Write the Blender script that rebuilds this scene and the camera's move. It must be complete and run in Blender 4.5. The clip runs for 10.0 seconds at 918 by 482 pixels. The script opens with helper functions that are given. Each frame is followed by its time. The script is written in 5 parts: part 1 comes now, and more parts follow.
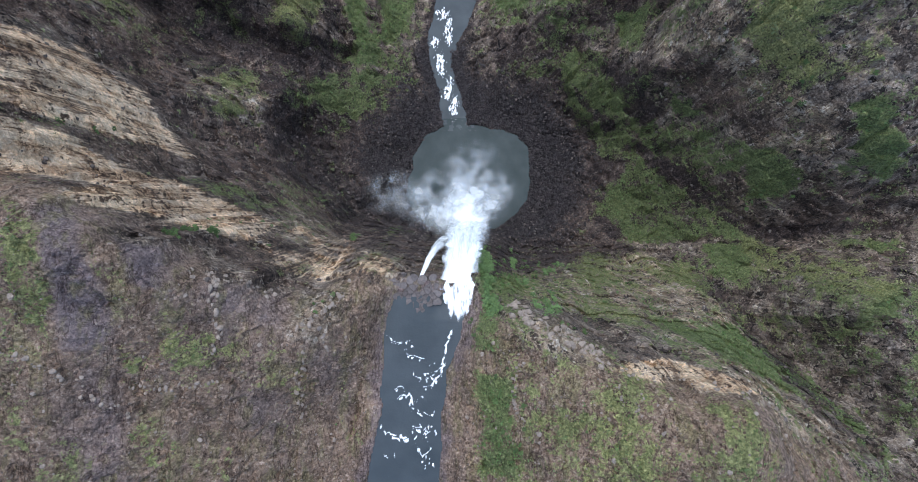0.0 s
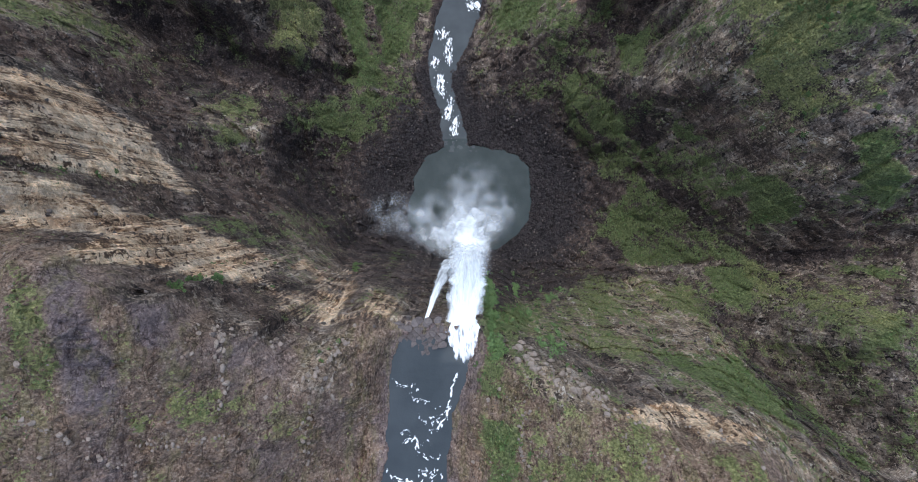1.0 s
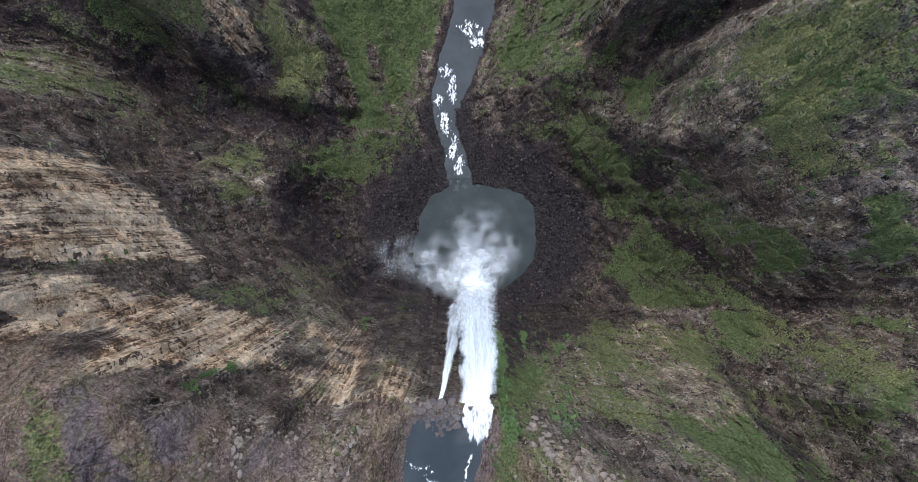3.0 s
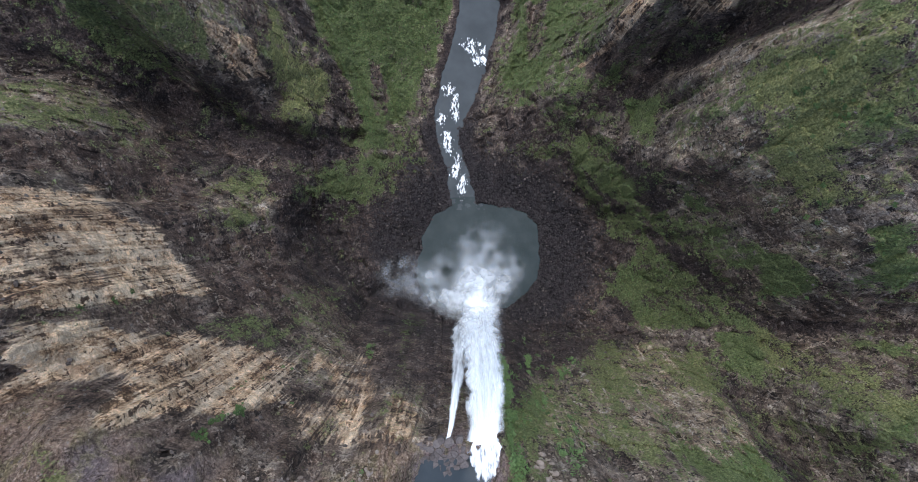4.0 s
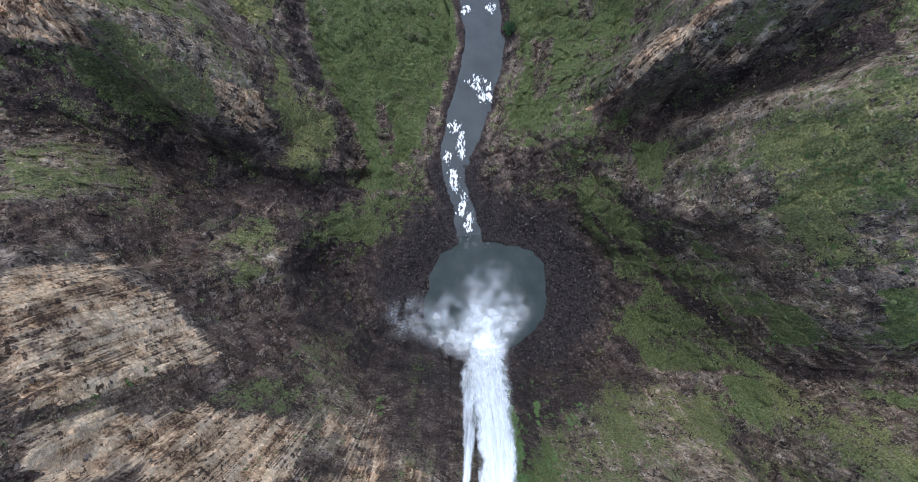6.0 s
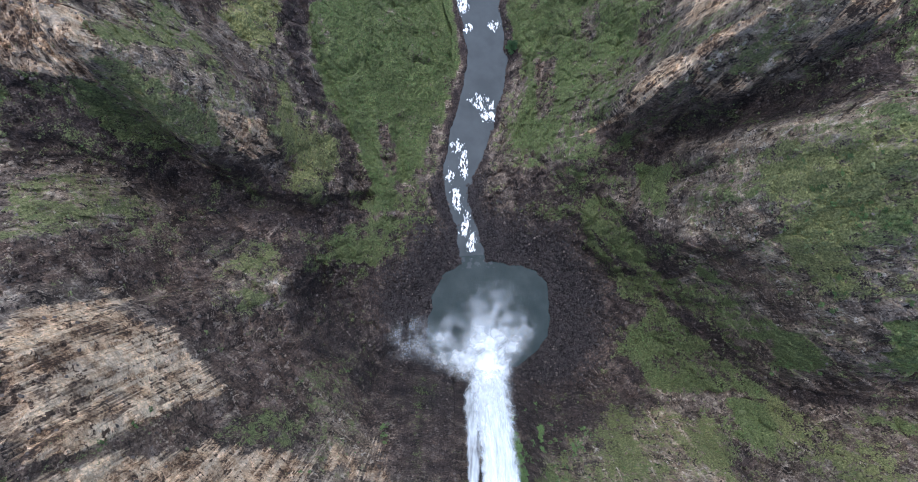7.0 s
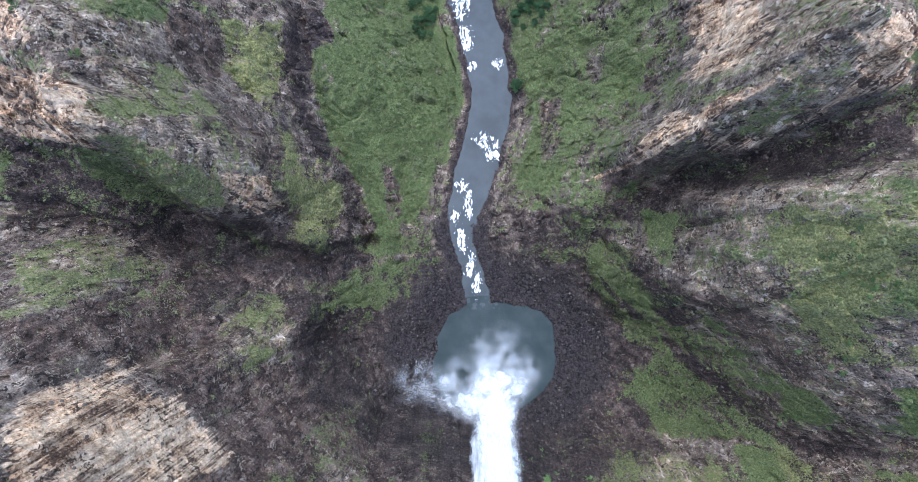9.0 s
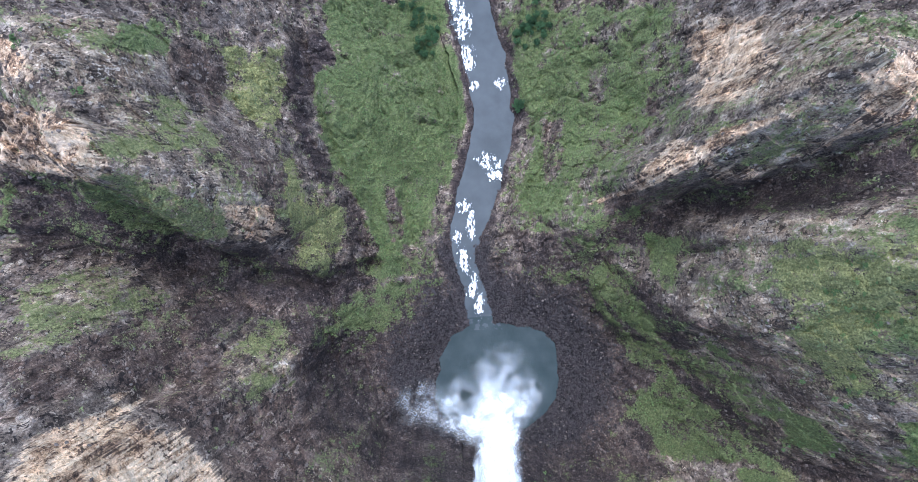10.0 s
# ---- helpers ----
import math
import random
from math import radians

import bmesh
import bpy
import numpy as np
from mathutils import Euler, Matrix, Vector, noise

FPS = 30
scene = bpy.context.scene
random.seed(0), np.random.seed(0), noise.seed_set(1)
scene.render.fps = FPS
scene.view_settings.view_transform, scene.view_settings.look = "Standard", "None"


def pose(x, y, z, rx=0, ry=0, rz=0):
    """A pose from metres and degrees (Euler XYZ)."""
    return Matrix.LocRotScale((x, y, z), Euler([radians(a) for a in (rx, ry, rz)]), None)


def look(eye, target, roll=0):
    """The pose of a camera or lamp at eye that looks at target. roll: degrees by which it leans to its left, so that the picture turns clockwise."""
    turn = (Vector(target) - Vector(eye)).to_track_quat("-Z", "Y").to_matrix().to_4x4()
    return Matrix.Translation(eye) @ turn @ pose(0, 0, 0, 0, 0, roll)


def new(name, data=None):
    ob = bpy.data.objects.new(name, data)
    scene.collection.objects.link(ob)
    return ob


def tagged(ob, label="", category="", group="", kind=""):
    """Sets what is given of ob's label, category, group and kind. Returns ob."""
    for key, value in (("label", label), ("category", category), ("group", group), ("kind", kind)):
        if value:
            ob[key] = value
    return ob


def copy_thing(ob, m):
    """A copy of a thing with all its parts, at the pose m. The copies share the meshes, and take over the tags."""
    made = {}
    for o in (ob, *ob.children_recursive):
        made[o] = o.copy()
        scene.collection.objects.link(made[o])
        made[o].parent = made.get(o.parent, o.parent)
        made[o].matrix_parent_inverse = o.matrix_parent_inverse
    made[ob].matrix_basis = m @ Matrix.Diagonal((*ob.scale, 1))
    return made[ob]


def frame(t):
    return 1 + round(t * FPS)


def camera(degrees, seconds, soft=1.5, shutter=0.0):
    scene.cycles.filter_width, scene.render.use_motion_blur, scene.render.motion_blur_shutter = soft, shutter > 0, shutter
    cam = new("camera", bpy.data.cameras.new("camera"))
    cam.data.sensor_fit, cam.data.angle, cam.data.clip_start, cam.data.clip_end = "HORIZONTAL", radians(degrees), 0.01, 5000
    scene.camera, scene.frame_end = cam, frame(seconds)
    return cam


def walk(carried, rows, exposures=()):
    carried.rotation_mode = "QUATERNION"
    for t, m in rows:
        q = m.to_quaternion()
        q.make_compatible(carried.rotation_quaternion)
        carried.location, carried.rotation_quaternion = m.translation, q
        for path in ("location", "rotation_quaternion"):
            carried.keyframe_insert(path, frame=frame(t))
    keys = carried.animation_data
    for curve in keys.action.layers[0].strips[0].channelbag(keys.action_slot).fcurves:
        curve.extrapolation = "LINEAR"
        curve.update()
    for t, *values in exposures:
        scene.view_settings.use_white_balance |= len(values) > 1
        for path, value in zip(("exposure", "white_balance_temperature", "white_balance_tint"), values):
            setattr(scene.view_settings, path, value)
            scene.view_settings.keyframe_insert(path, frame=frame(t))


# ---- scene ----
cam = camera(84.0, 10.0, soft=0.8)
# seconds, eye in metres, turn in degrees: a slow flight along the gorge, looking straight down
PATH = [
    (0, 0.00, 0.00, 376.40, 4.118, -0.556, 0.000),
    (0.5, -1.29, 8.74, 376.96, 3.989, -0.676, -0.167),
    (1, -2.64, 17.31, 377.33, 3.863, -0.783, -0.321),
    (1.5, -4.06, 25.72, 377.59, 3.738, -0.878, -0.462),
    (2, -5.52, 34.00, 377.82, 3.615, -0.959, -0.592),
    (2.5, -7.00, 42.16, 378.07, 3.493, -1.028, -0.712),
    (4, -11.25, 66.20, 379.04, 3.138, -1.152, -1.016),
    (4.5, -12.52, 74.15, 379.42, 3.021, -1.166, -1.103),
    (5, -13.67, 82.12, 379.80, 2.906, -1.165, -1.184),
    (5.5, -14.67, 90.12, 380.15, 2.791, -1.150, -1.260),
    (7, -16.67, 114.51, 380.82, 2.451, -1.013, -1.467),
    (7.5, -16.96, 122.80, 380.88, 2.338, -0.937, -1.533),
    (8, -17.08, 131.16, 380.88, 2.226, -0.844, -1.599),
    (8.5, -17.03, 139.59, 380.84, 2.113, -0.736, -1.665),
    (9, -16.85, 148.07, 380.83, 2.001, -0.611, -1.733),
    (9.5, -16.56, 156.56, 380.93, 1.888, -0.470, -1.803),
    (10, -16.23, 165.02, 381.25, 1.774, -0.312, -1.877),
]
EXPOSURES = [(0.0, 1.08, 5950, 5), (1.0, 0.88, 6100, 6), (2.0, 0.87, 6200, 7), (5.0, 0.92, 6100, 7), (7.0, 1.14, 5850, 8), (10.0, 1.80, 5600, 9)]
walk(cam, [(t, pose(x, y, z, a, b, c)) for t, x, y, z, a, b, c in PATH], EXPOSURES)

# ---- light: an overcast sky over a deep gorge ----
world = bpy.data.worlds.new("overcast_sky")
scene.world = world
world.use_nodes = True
wn = world.node_tree
sky = wn.nodes.new("ShaderNodeTexSky")
sky.sky_type = "NISHITA"
sky.sun_disc = False
sky.sun_elevation = radians(75)
sky.sun_rotation = radians(0)
sky.air_density, sky.dust_density, sky.ozone_density = 1.0, 1.5, 1.5
wn.nodes["Background"].inputs["Strength"].default_value = 0.155
wn.links.new(sky.outputs[0], wn.nodes["Background"].inputs["Color"])
sun = new("sun", bpy.data.lights.new("sun", "SUN"))
sun.data.energy, sun.data.angle, sun.data.color = 1.32, radians(60), (1.0, 0.985, 0.965)
sun.matrix_world = look((-100, 420, 900), (0, 0, 0))
scene.cycles.transparent_max_bounces = 24

# ---- noise in numpy ----


def hashed(ix, iy, seed):
    h = (ix.astype(np.int64) * 374761393 + iy.astype(np.int64) * 668265263 + seed * 982451653) & 0xFFFFFFFF
    h = ((h ^ (h >> 13)) * 1274126177) & 0xFFFFFFFF
    return ((h ^ (h >> 16)) & 0xFFFF).astype(np.float32) / 32767.5 - 1.0


def value_noise(x, y, seed=0):
    fx, fy = np.floor(x), np.floor(y)
    u, v = (x - fx).astype(np.float32), (y - fy).astype(np.float32)
    u, v = u * u * u * (u * (u * 6 - 15) + 10), v * v * v * (v * (v * 6 - 15) + 10)
    a, b = hashed(fx, fy, seed), hashed(fx + 1, fy, seed)
    c, d = hashed(fx, fy + 1, seed), hashed(fx + 1, fy + 1, seed)
    return (a * (1 - u) + b * u) * (1 - v) + (c * (1 - u) + d * u) * v


def fbm(x, y, size, octaves=4, seed=0, gain=0.5):
    out, amp, total, k = 0.0, 1.0, 0.0, 1.0 / size
    for o in range(octaves):
        out = out + amp * value_noise((x * 0.8 - y * 0.6) * k + 17.3 * o, (x * 0.6 + y * 0.8) * k - 9.1 * o, seed + o)
        total, amp, k = total + amp, amp * gain, k * 2.03
    return out / total


def ridged(x, y, size, octaves=4, seed=0):
    out, amp, total, k = 0.0, 1.0, 0.0, 1.0 / size
    for o in range(octaves):
        out = out + amp * (1 - 2 * np.abs(value_noise((x * 0.8 + y * 0.6) * k + 5.7 * o, (-x * 0.6 + y * 0.8) * k + 3.3 * o, seed + o)))
        total, amp, k = total + amp, amp * 0.5, k * 2.03
    return out / total


def cells(x, y, size, seed=0):
    """Broken blocks: a random level and a tilted facet for each, and the distance to the joint."""
    px, py = x / size, y / size
    ix, iy = np.floor(px), np.floor(py)
    f1, f2 = np.full(x.shape, 9.0, np.float32), np.full(x.shape, 9.0, np.float32)
    level, facet = np.zeros(x.shape, np.float32), np.zeros(x.shape, np.float32)
    for ox in (-1, 0, 1):
        for oy in (-1, 0, 1):
            cx, cy = ix + ox, iy + oy
            jx, jy = cx + 0.5 + 0.45 * hashed(cx, cy, seed), cy + 0.5 + 0.45 * hashed(cx, cy, seed + 1)
            dx, dy = (px - jx).astype(np.float32), (py - jy).astype(np.float32)
            d = np.hypot(dx, dy)
            near = d < f1
            f2 = np.where(near, f1, np.minimum(f2, d))
            f1 = np.where(near, d, f1)
            lv = hashed(cx, cy, seed + 2)
            level = np.where(near, lv, level)
            facet = np.where(near, 0.6 * lv + 0.8 * dx * hashed(cx, cy, seed + 3) + 0.8 * dy * hashed(cx, cy, seed + 4), facet)
    return level, facet, f2 - f1


def smooth(a, b, x):
    t = np.clip((x - a) / (b - a), 0, 1)
    return t * t * (3 - 2 * t)


def near_line(x, y, line):
    """Distance to a polyline and the values that run along it."""
    line = np.array(line, float)
    best = np.full(x.shape, 1e12, np.float32)
    vals = np.zeros(x.shape + (line.shape[1] - 2,), np.float32)
    for p, q in zip(line[:-1], line[1:]):
        dx, dy = q[0] - p[0], q[1] - p[1]
        t = np.clip(((x - p[0]) * dx + (y - p[1]) * dy) / (dx * dx + dy * dy), 0, 1).astype(np.float32)
        d = (x - p[0] - t * dx) ** 2 + (y - p[1] - t * dy) ** 2
        m = d < best
        best[m] = d[m]
        vals[m] = (p[2:] * (1 - t[m, None]) + q[2:] * t[m, None]).astype(np.float32)
    return np.sqrt(best), vals


def outline_distance(x, y, ring):
    """Signed distance to a closed outline, negative inside."""
    d, _ = near_line(x, y, [(*p, 0) for p in ring + ring[:1]])
    inside = np.zeros(x.shape, bool)
    for (ax, ay), (bx, by) in zip(ring, ring[1:] + ring[:1]):
        cross = ((ay > y) != (by > y)) & (x < (bx - ax) * (y - ay) / (by - ay + 1e-9) + ax)
        inside ^= cross
    return np.where(inside, -d, d)


# ---- materials ----


def material(name, rough=0.9, spec=0.3):
    m = bpy.data.materials.new(name)
    m.use_nodes = True
    b = m.node_tree.nodes["Principled BSDF"]
    b.inputs["Roughness"].default_value = rough
    b.inputs["Specular IOR Level"].default_value = spec
    return m, m.node_tree, b


def node(tree, kind, **values):
    n = tree.nodes.new(kind)
    for key, v in values.items():
        n.inputs[key.replace("_", " ")].default_value = v
    return n


def coords(tree, scale=(1, 1, 1)):
    tc = tree.nodes.new("ShaderNodeTexCoord")
    mp = tree.nodes.new("ShaderNodeMapping")
    mp.inputs["Scale"].default_value = scale
    tree.links.new(tc.outputs["Object"], mp.inputs["Vector"])
    return mp.outputs[0]


def noise_node(tree, vec, scale, detail=4.0, rough=0.6, distortion=0.0):
    n = node(tree, "ShaderNodeTexNoise", Scale=scale, Detail=detail, Roughness=rough, Distortion=distortion)
    tree.links.new(vec, n.inputs["Vector"])
    return n.outputs["Fac"]


def ramp(tree, fac, *stops):
    r = tree.nodes.new("ShaderNodeValToRGB")
    e = r.color_ramp.elements
    while len(e) < len(stops):
        e.new(0.5)
    for el, (p, c) in zip(e, stops):
        el.position, el.color = p, (*c, 1) if len(c) == 3 else c
    tree.links.new(fac, r.inputs[0])
    return r.outputs[0]


def blend(tree, fac, a, b, mode="MIX"):
    m = tree.nodes.new("ShaderNodeMix")
    m.data_type, m.blend_type = "RGBA", mode
    for sock, v in ((m.inputs[0], fac), (m.inputs[6], a), (m.inputs[7], b)):
        if isinstance(v, (int, float)):
            sock.default_value = v
        elif isinstance(v, tuple):
            sock.default_value = (*v, 1)
        else:
            tree.links.new(v, sock)
    return m.outputs[2]


def maths(tree, op, a, b=0.0, clamp=False):
    m = tree.nodes.new("ShaderNodeMath")
    m.operation, m.use_clamp = op, clamp
    for sock, v in zip(m.inputs, (a, b)):
        if isinstance(v, (int, float)):
            sock.default_value = v
        else:
            tree.links.new(v, sock)
    return m.outputs[0]


def attribute(tree, name):
    a = tree.nodes.new("ShaderNodeAttribute")
    a.attribute_name = name
    return a


def bump(tree, bsdf, height, strength, distance):
    b = node(tree, "ShaderNodeBump", Strength=strength, Distance=distance)
    tree.links.new(height, b.inputs["Height"])
    tree.links.new(b.outputs[0], bsdf.inputs["Normal"])


def ground_material():
    m, t, b = material("gorge_ground", 0.92, 0.15)
    o = coords(t)
    cover, tint = attribute(t, "cover"), attribute(t, "tint")
    sep, sep2 = t.nodes.new("ShaderNodeSeparateColor"), t.nodes.new("ShaderNodeSeparateColor")
    t.links.new(cover.outputs["Color"], sep.inputs[0])
    t.links.new(tint.outputs["Color"], sep2.inputs[0])
    grass, pale, soil = sep.outputs
    lush, brown, scree = sep2.outputs
    slab, ochre, grey, groove, thread, bedding = (attribute(t, key).outputs["Fac"] for key in ("slab", "ochre", "grey", "groove", "thread", "bedding"))
    fine, mid, big = noise_node(t, o, 1.1, 7, 0.75), noise_node(t, o, 0.22, 6, 0.7), noise_node(t, o, 0.04, 4, 0.6)
    patchy = noise_node(t, o, 0.10, 7, 0.68)

    def weighed(*pairs):
        out = 0.0
        for socket, weight in pairs:
            out = maths(t, "ADD", out, maths(t, "MULTIPLY", maths(t, "SUBTRACT", socket, 0.5), weight))
        return maths(t, "ADD", out, 0.5)

    # bare rock: runoff grooves, bedding and mottling decide which tone shows
    face = weighed((groove, 0.03), (thread, 0.07), (bedding, 0.12), (patchy, 1.2), (fine, 1.1))
    flank = weighed((groove, 0.20), (thread, 0.10), (patchy, 1.3), (fine, 0.9))
    rock = ramp(t, face, (0.30, (0.045, 0.033, 0.027)), (0.42, (0.110, 0.084, 0.068)), (0.54, (0.170, 0.133, 0.108)), (0.66, (0.25, 0.203, 0.168)), (0.80, (0.40, 0.345, 0.295)))
    umber = ramp(t, face, (0.32, (0.034, 0.022, 0.018)), (0.46, (0.076, 0.051, 0.041)), (0.60, (0.115, 0.079, 0.064)), (0.74, (0.19, 0.138, 0.112)), (0.86, (0.32, 0.262, 0.222)))
    tan = ramp(t, flank, (0.28, (0.075, 0.045, 0.030)), (0.37, (0.27, 0.168, 0.102)), (0.46, (0.46, 0.312, 0.202)), (0.60, (0.59, 0.430, 0.290)), (0.80, (0.67, 0.55, 0.425)))
    ash = ramp(t, face, (0.28, (0.068, 0.053, 0.042)), (0.40, (0.165, 0.120, 0.087)), (0.54, (0.28, 0.215, 0.158)), (0.68, (0.43, 0.350, 0.270)), (0.82, (0.54, 0.46, 0.375)))
    patch_edge = weighed((mid, 1.0), (thread, 0.25))
    # flakes: pale scars and dark seams, drawn out down the slope
    warped, knotted = noise_node(t, o, 0.16, 6, 0.62, 1.6), noise_node(t, o, 0.21, 6, 0.62, 1.4)
    streaked = ramp(t, weighed((thread, 0.34), (groove, 0.22), (warped, 1.5), (fine, 0.5)), (0.62, (0, 0, 0)), (0.67, (1, 1, 1)))
    split = ramp(t, weighed((thread, 0.20), (bedding, 0.18), (knotted, 1.7), (fine, 0.5)), (0.30, (1, 1, 1)), (0.36, (0, 0, 0)))
    scar = ramp(t, weighed((thread, 0.10), (warped, 1.8), (fine, 0.9)), (0.66, (0, 0, 0)), (0.72, (1, 1, 1)))
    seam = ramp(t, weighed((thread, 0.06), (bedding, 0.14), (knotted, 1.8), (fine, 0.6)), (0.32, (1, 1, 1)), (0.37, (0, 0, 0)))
    rock = blend(t, scar, rock, (0.34, 0.285, 0.235))
    umber = blend(t, maths(t, "MULTIPLY", scar, 0.8), umber, (0.25, 0.198, 0.162))
    ash = blend(t, scar, ash, (0.46, 0.405, 0.345))
    tan = blend(t, maths(t, "MULTIPLY", streaked, 0.8), tan, (0.67, 0.52, 0.375))
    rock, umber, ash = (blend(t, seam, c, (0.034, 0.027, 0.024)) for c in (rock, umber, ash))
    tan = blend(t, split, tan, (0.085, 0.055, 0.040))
    slabs = ramp(t, weighed((noise_node(t, o, 0.07, 6, 0.66, 1.2), 1.6), (thread, 0.25), (bedding, 0.2)), (0.27, (0.8, 0.8, 0.8)), (0.42, (0, 0, 0)))
    tan = blend(t, slabs, tan, umber)
    ground = blend(t, brown, rock, umber)
    ground = blend(t, ramp(t, maths(t, "ADD", grey, maths(t, "SUBTRACT", patch_edge, 0.5)), (0.35, (0, 0, 0)), (0.65, (1, 1, 1))), ground, ash)
    ground = blend(t, ramp(t, maths(t, "ADD", pale, maths(t, "SUBTRACT", patch_edge, 0.5)), (0.38, (0, 0, 0)), (0.60, (1, 1, 1))), ground, tan)
    # plateau: trodden earth with stones, smooth plates and thin moss
    earth = ramp(t, weighed((fine, 1.0), (thread, 0.10)), (0.36, (0.052, 0.033, 0.024)), (0.44, (0.160, 0.110, 0.080)), (0.54, (0.215, 0.152, 0.114)), (0.62, (0.35, 0.27, 0.215)))
    earth = blend(t, ramp(t, mid, (0.48, (0, 0, 0)), (0.6, (0.7, 0.7, 0.7))), earth, (0.215, 0.150, 0.112))
    plates = ramp(t, fine, (0.36, (0.075, 0.056, 0.058)), (0.46, (0.160, 0.124, 0.126)), (0.56, (0.190, 0.149, 0.150)), (0.66, (0.28, 0.232, 0.228)))
    earth = blend(t, slab, earth, plates)
    moss = ramp(t, noise_node(t, coords(t, (0.16, 0.06, 0.16)), 1.0, 7, 0.72), (0.50, (0, 0, 0)), (0.60, (0.6, 0.6, 0.6)))
    earth = blend(t, moss, earth, ramp(t, fine, (0.40, (0.085, 0.076, 0.034)), (0.60, (0.22, 0.19, 0.095))))
    furrow = maths(t, "ABSOLUTE", maths(t, "SUBTRACT", noise_node(t, coords(t, (0.16, 0.03, 0.16)), 1.0, 5, 0.6, 0.4), 0.5))
    earth = blend(t, 0.8, earth, ramp(t, furrow, (0.0, (0.34, 0.30, 0.28)), (0.02, (1.05, 1.04, 1.03))), "MULTIPLY")
    ground = blend(t, soil, ground, earth)
    # scree also carries wet rock and the shade painted on ravines and basin
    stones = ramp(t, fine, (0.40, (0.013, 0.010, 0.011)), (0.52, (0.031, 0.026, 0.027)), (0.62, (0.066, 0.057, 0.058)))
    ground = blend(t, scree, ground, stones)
    vor = node(t, "ShaderNodeTexVoronoi", Scale=0.55)
    t.links.new(o, vor.inputs["Vector"])
    block = t.nodes.new("ShaderNodeSeparateColor")
    t.links.new(vor.outputs["Color"], block.inputs[0])
    crack = node(t, "ShaderNodeTexVoronoi", Scale=0.55)
    crack.feature = "DISTANCE_TO_EDGE"
    t.links.new(o, crack.inputs["Vector"])
    joint = ramp(t, crack.outputs["Distance"], (0.0, (0.4, 0.4, 0.4)), (0.10, (1, 1, 1)))
    ground = blend(t, 0.5, ground, ramp(t, block.outputs[0], (0.0, (0.64, 0.64, 0.64)), (1.0, (1.36, 1.35, 1.32))), "MULTIPLY")
    ground = blend(t, 0.25, ground, joint, "MULTIPLY")
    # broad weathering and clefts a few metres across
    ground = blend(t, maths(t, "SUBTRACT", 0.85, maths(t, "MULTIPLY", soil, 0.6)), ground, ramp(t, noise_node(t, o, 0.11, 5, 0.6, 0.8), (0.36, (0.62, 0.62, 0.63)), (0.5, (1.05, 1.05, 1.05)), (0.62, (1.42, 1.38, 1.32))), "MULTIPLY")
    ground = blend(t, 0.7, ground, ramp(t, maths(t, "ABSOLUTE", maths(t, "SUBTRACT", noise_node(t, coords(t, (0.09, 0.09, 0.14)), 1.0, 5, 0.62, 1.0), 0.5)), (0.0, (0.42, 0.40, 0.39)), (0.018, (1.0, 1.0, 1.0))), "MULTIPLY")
    # turf breaks up over the same grooves and ledges
    dry = ramp(t, fine, (0.38, (0.055, 0.058, 0.025)), (0.46, (0.155, 0.160, 0.074)), (0.55, (0.200, 0.197, 0.098)), (0.63, (0.32, 0.30, 0.175)))
    green = ramp(t, fine, (0.38, (0.040, 0.052, 0.021)), (0.46, (0.105, 0.128, 0.052)), (0.55, (0.138, 0.162, 0.068)), (0.63, (0.21, 0.232, 0.112)))
    turf = blend(t, lush, dry, green)
    turf = blend(t, maths(t, "MULTIPLY", ochre, 0.8), turf, ramp(t, fine, (0.40, (0.110, 0.108, 0.040)), (0.60, (0.30, 0.290, 0.125))))
    # turf darkened through the same mask, for wet and shaded ground
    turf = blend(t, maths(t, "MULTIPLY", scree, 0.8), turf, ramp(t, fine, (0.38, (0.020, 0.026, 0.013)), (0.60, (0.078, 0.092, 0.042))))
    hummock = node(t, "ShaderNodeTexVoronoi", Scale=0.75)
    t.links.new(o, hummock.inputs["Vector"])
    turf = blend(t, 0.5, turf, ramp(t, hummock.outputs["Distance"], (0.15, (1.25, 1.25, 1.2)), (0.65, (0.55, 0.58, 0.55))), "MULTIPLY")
    ragged = maths(t, "SUBTRACT", weighed((fine, 1.4), (mid, 1.5), (groove, -0.14), (bedding, 0.16)), 0.5)
    mask = ramp(t, maths(t, "ADD", grass, ragged), (0.46, (0, 0, 0)), (0.52, (1, 1, 1)))
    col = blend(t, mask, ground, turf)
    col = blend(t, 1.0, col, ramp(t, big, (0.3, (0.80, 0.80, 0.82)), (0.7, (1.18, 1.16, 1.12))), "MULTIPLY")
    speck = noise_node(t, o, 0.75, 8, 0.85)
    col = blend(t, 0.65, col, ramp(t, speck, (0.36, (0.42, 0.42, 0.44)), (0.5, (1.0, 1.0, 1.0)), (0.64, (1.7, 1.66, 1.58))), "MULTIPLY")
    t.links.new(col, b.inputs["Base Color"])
    bump(t, b, weighed((fine, 1.0), (mid, 0.6), (joint, 0.2)), 1.0, 1.1)
    return m


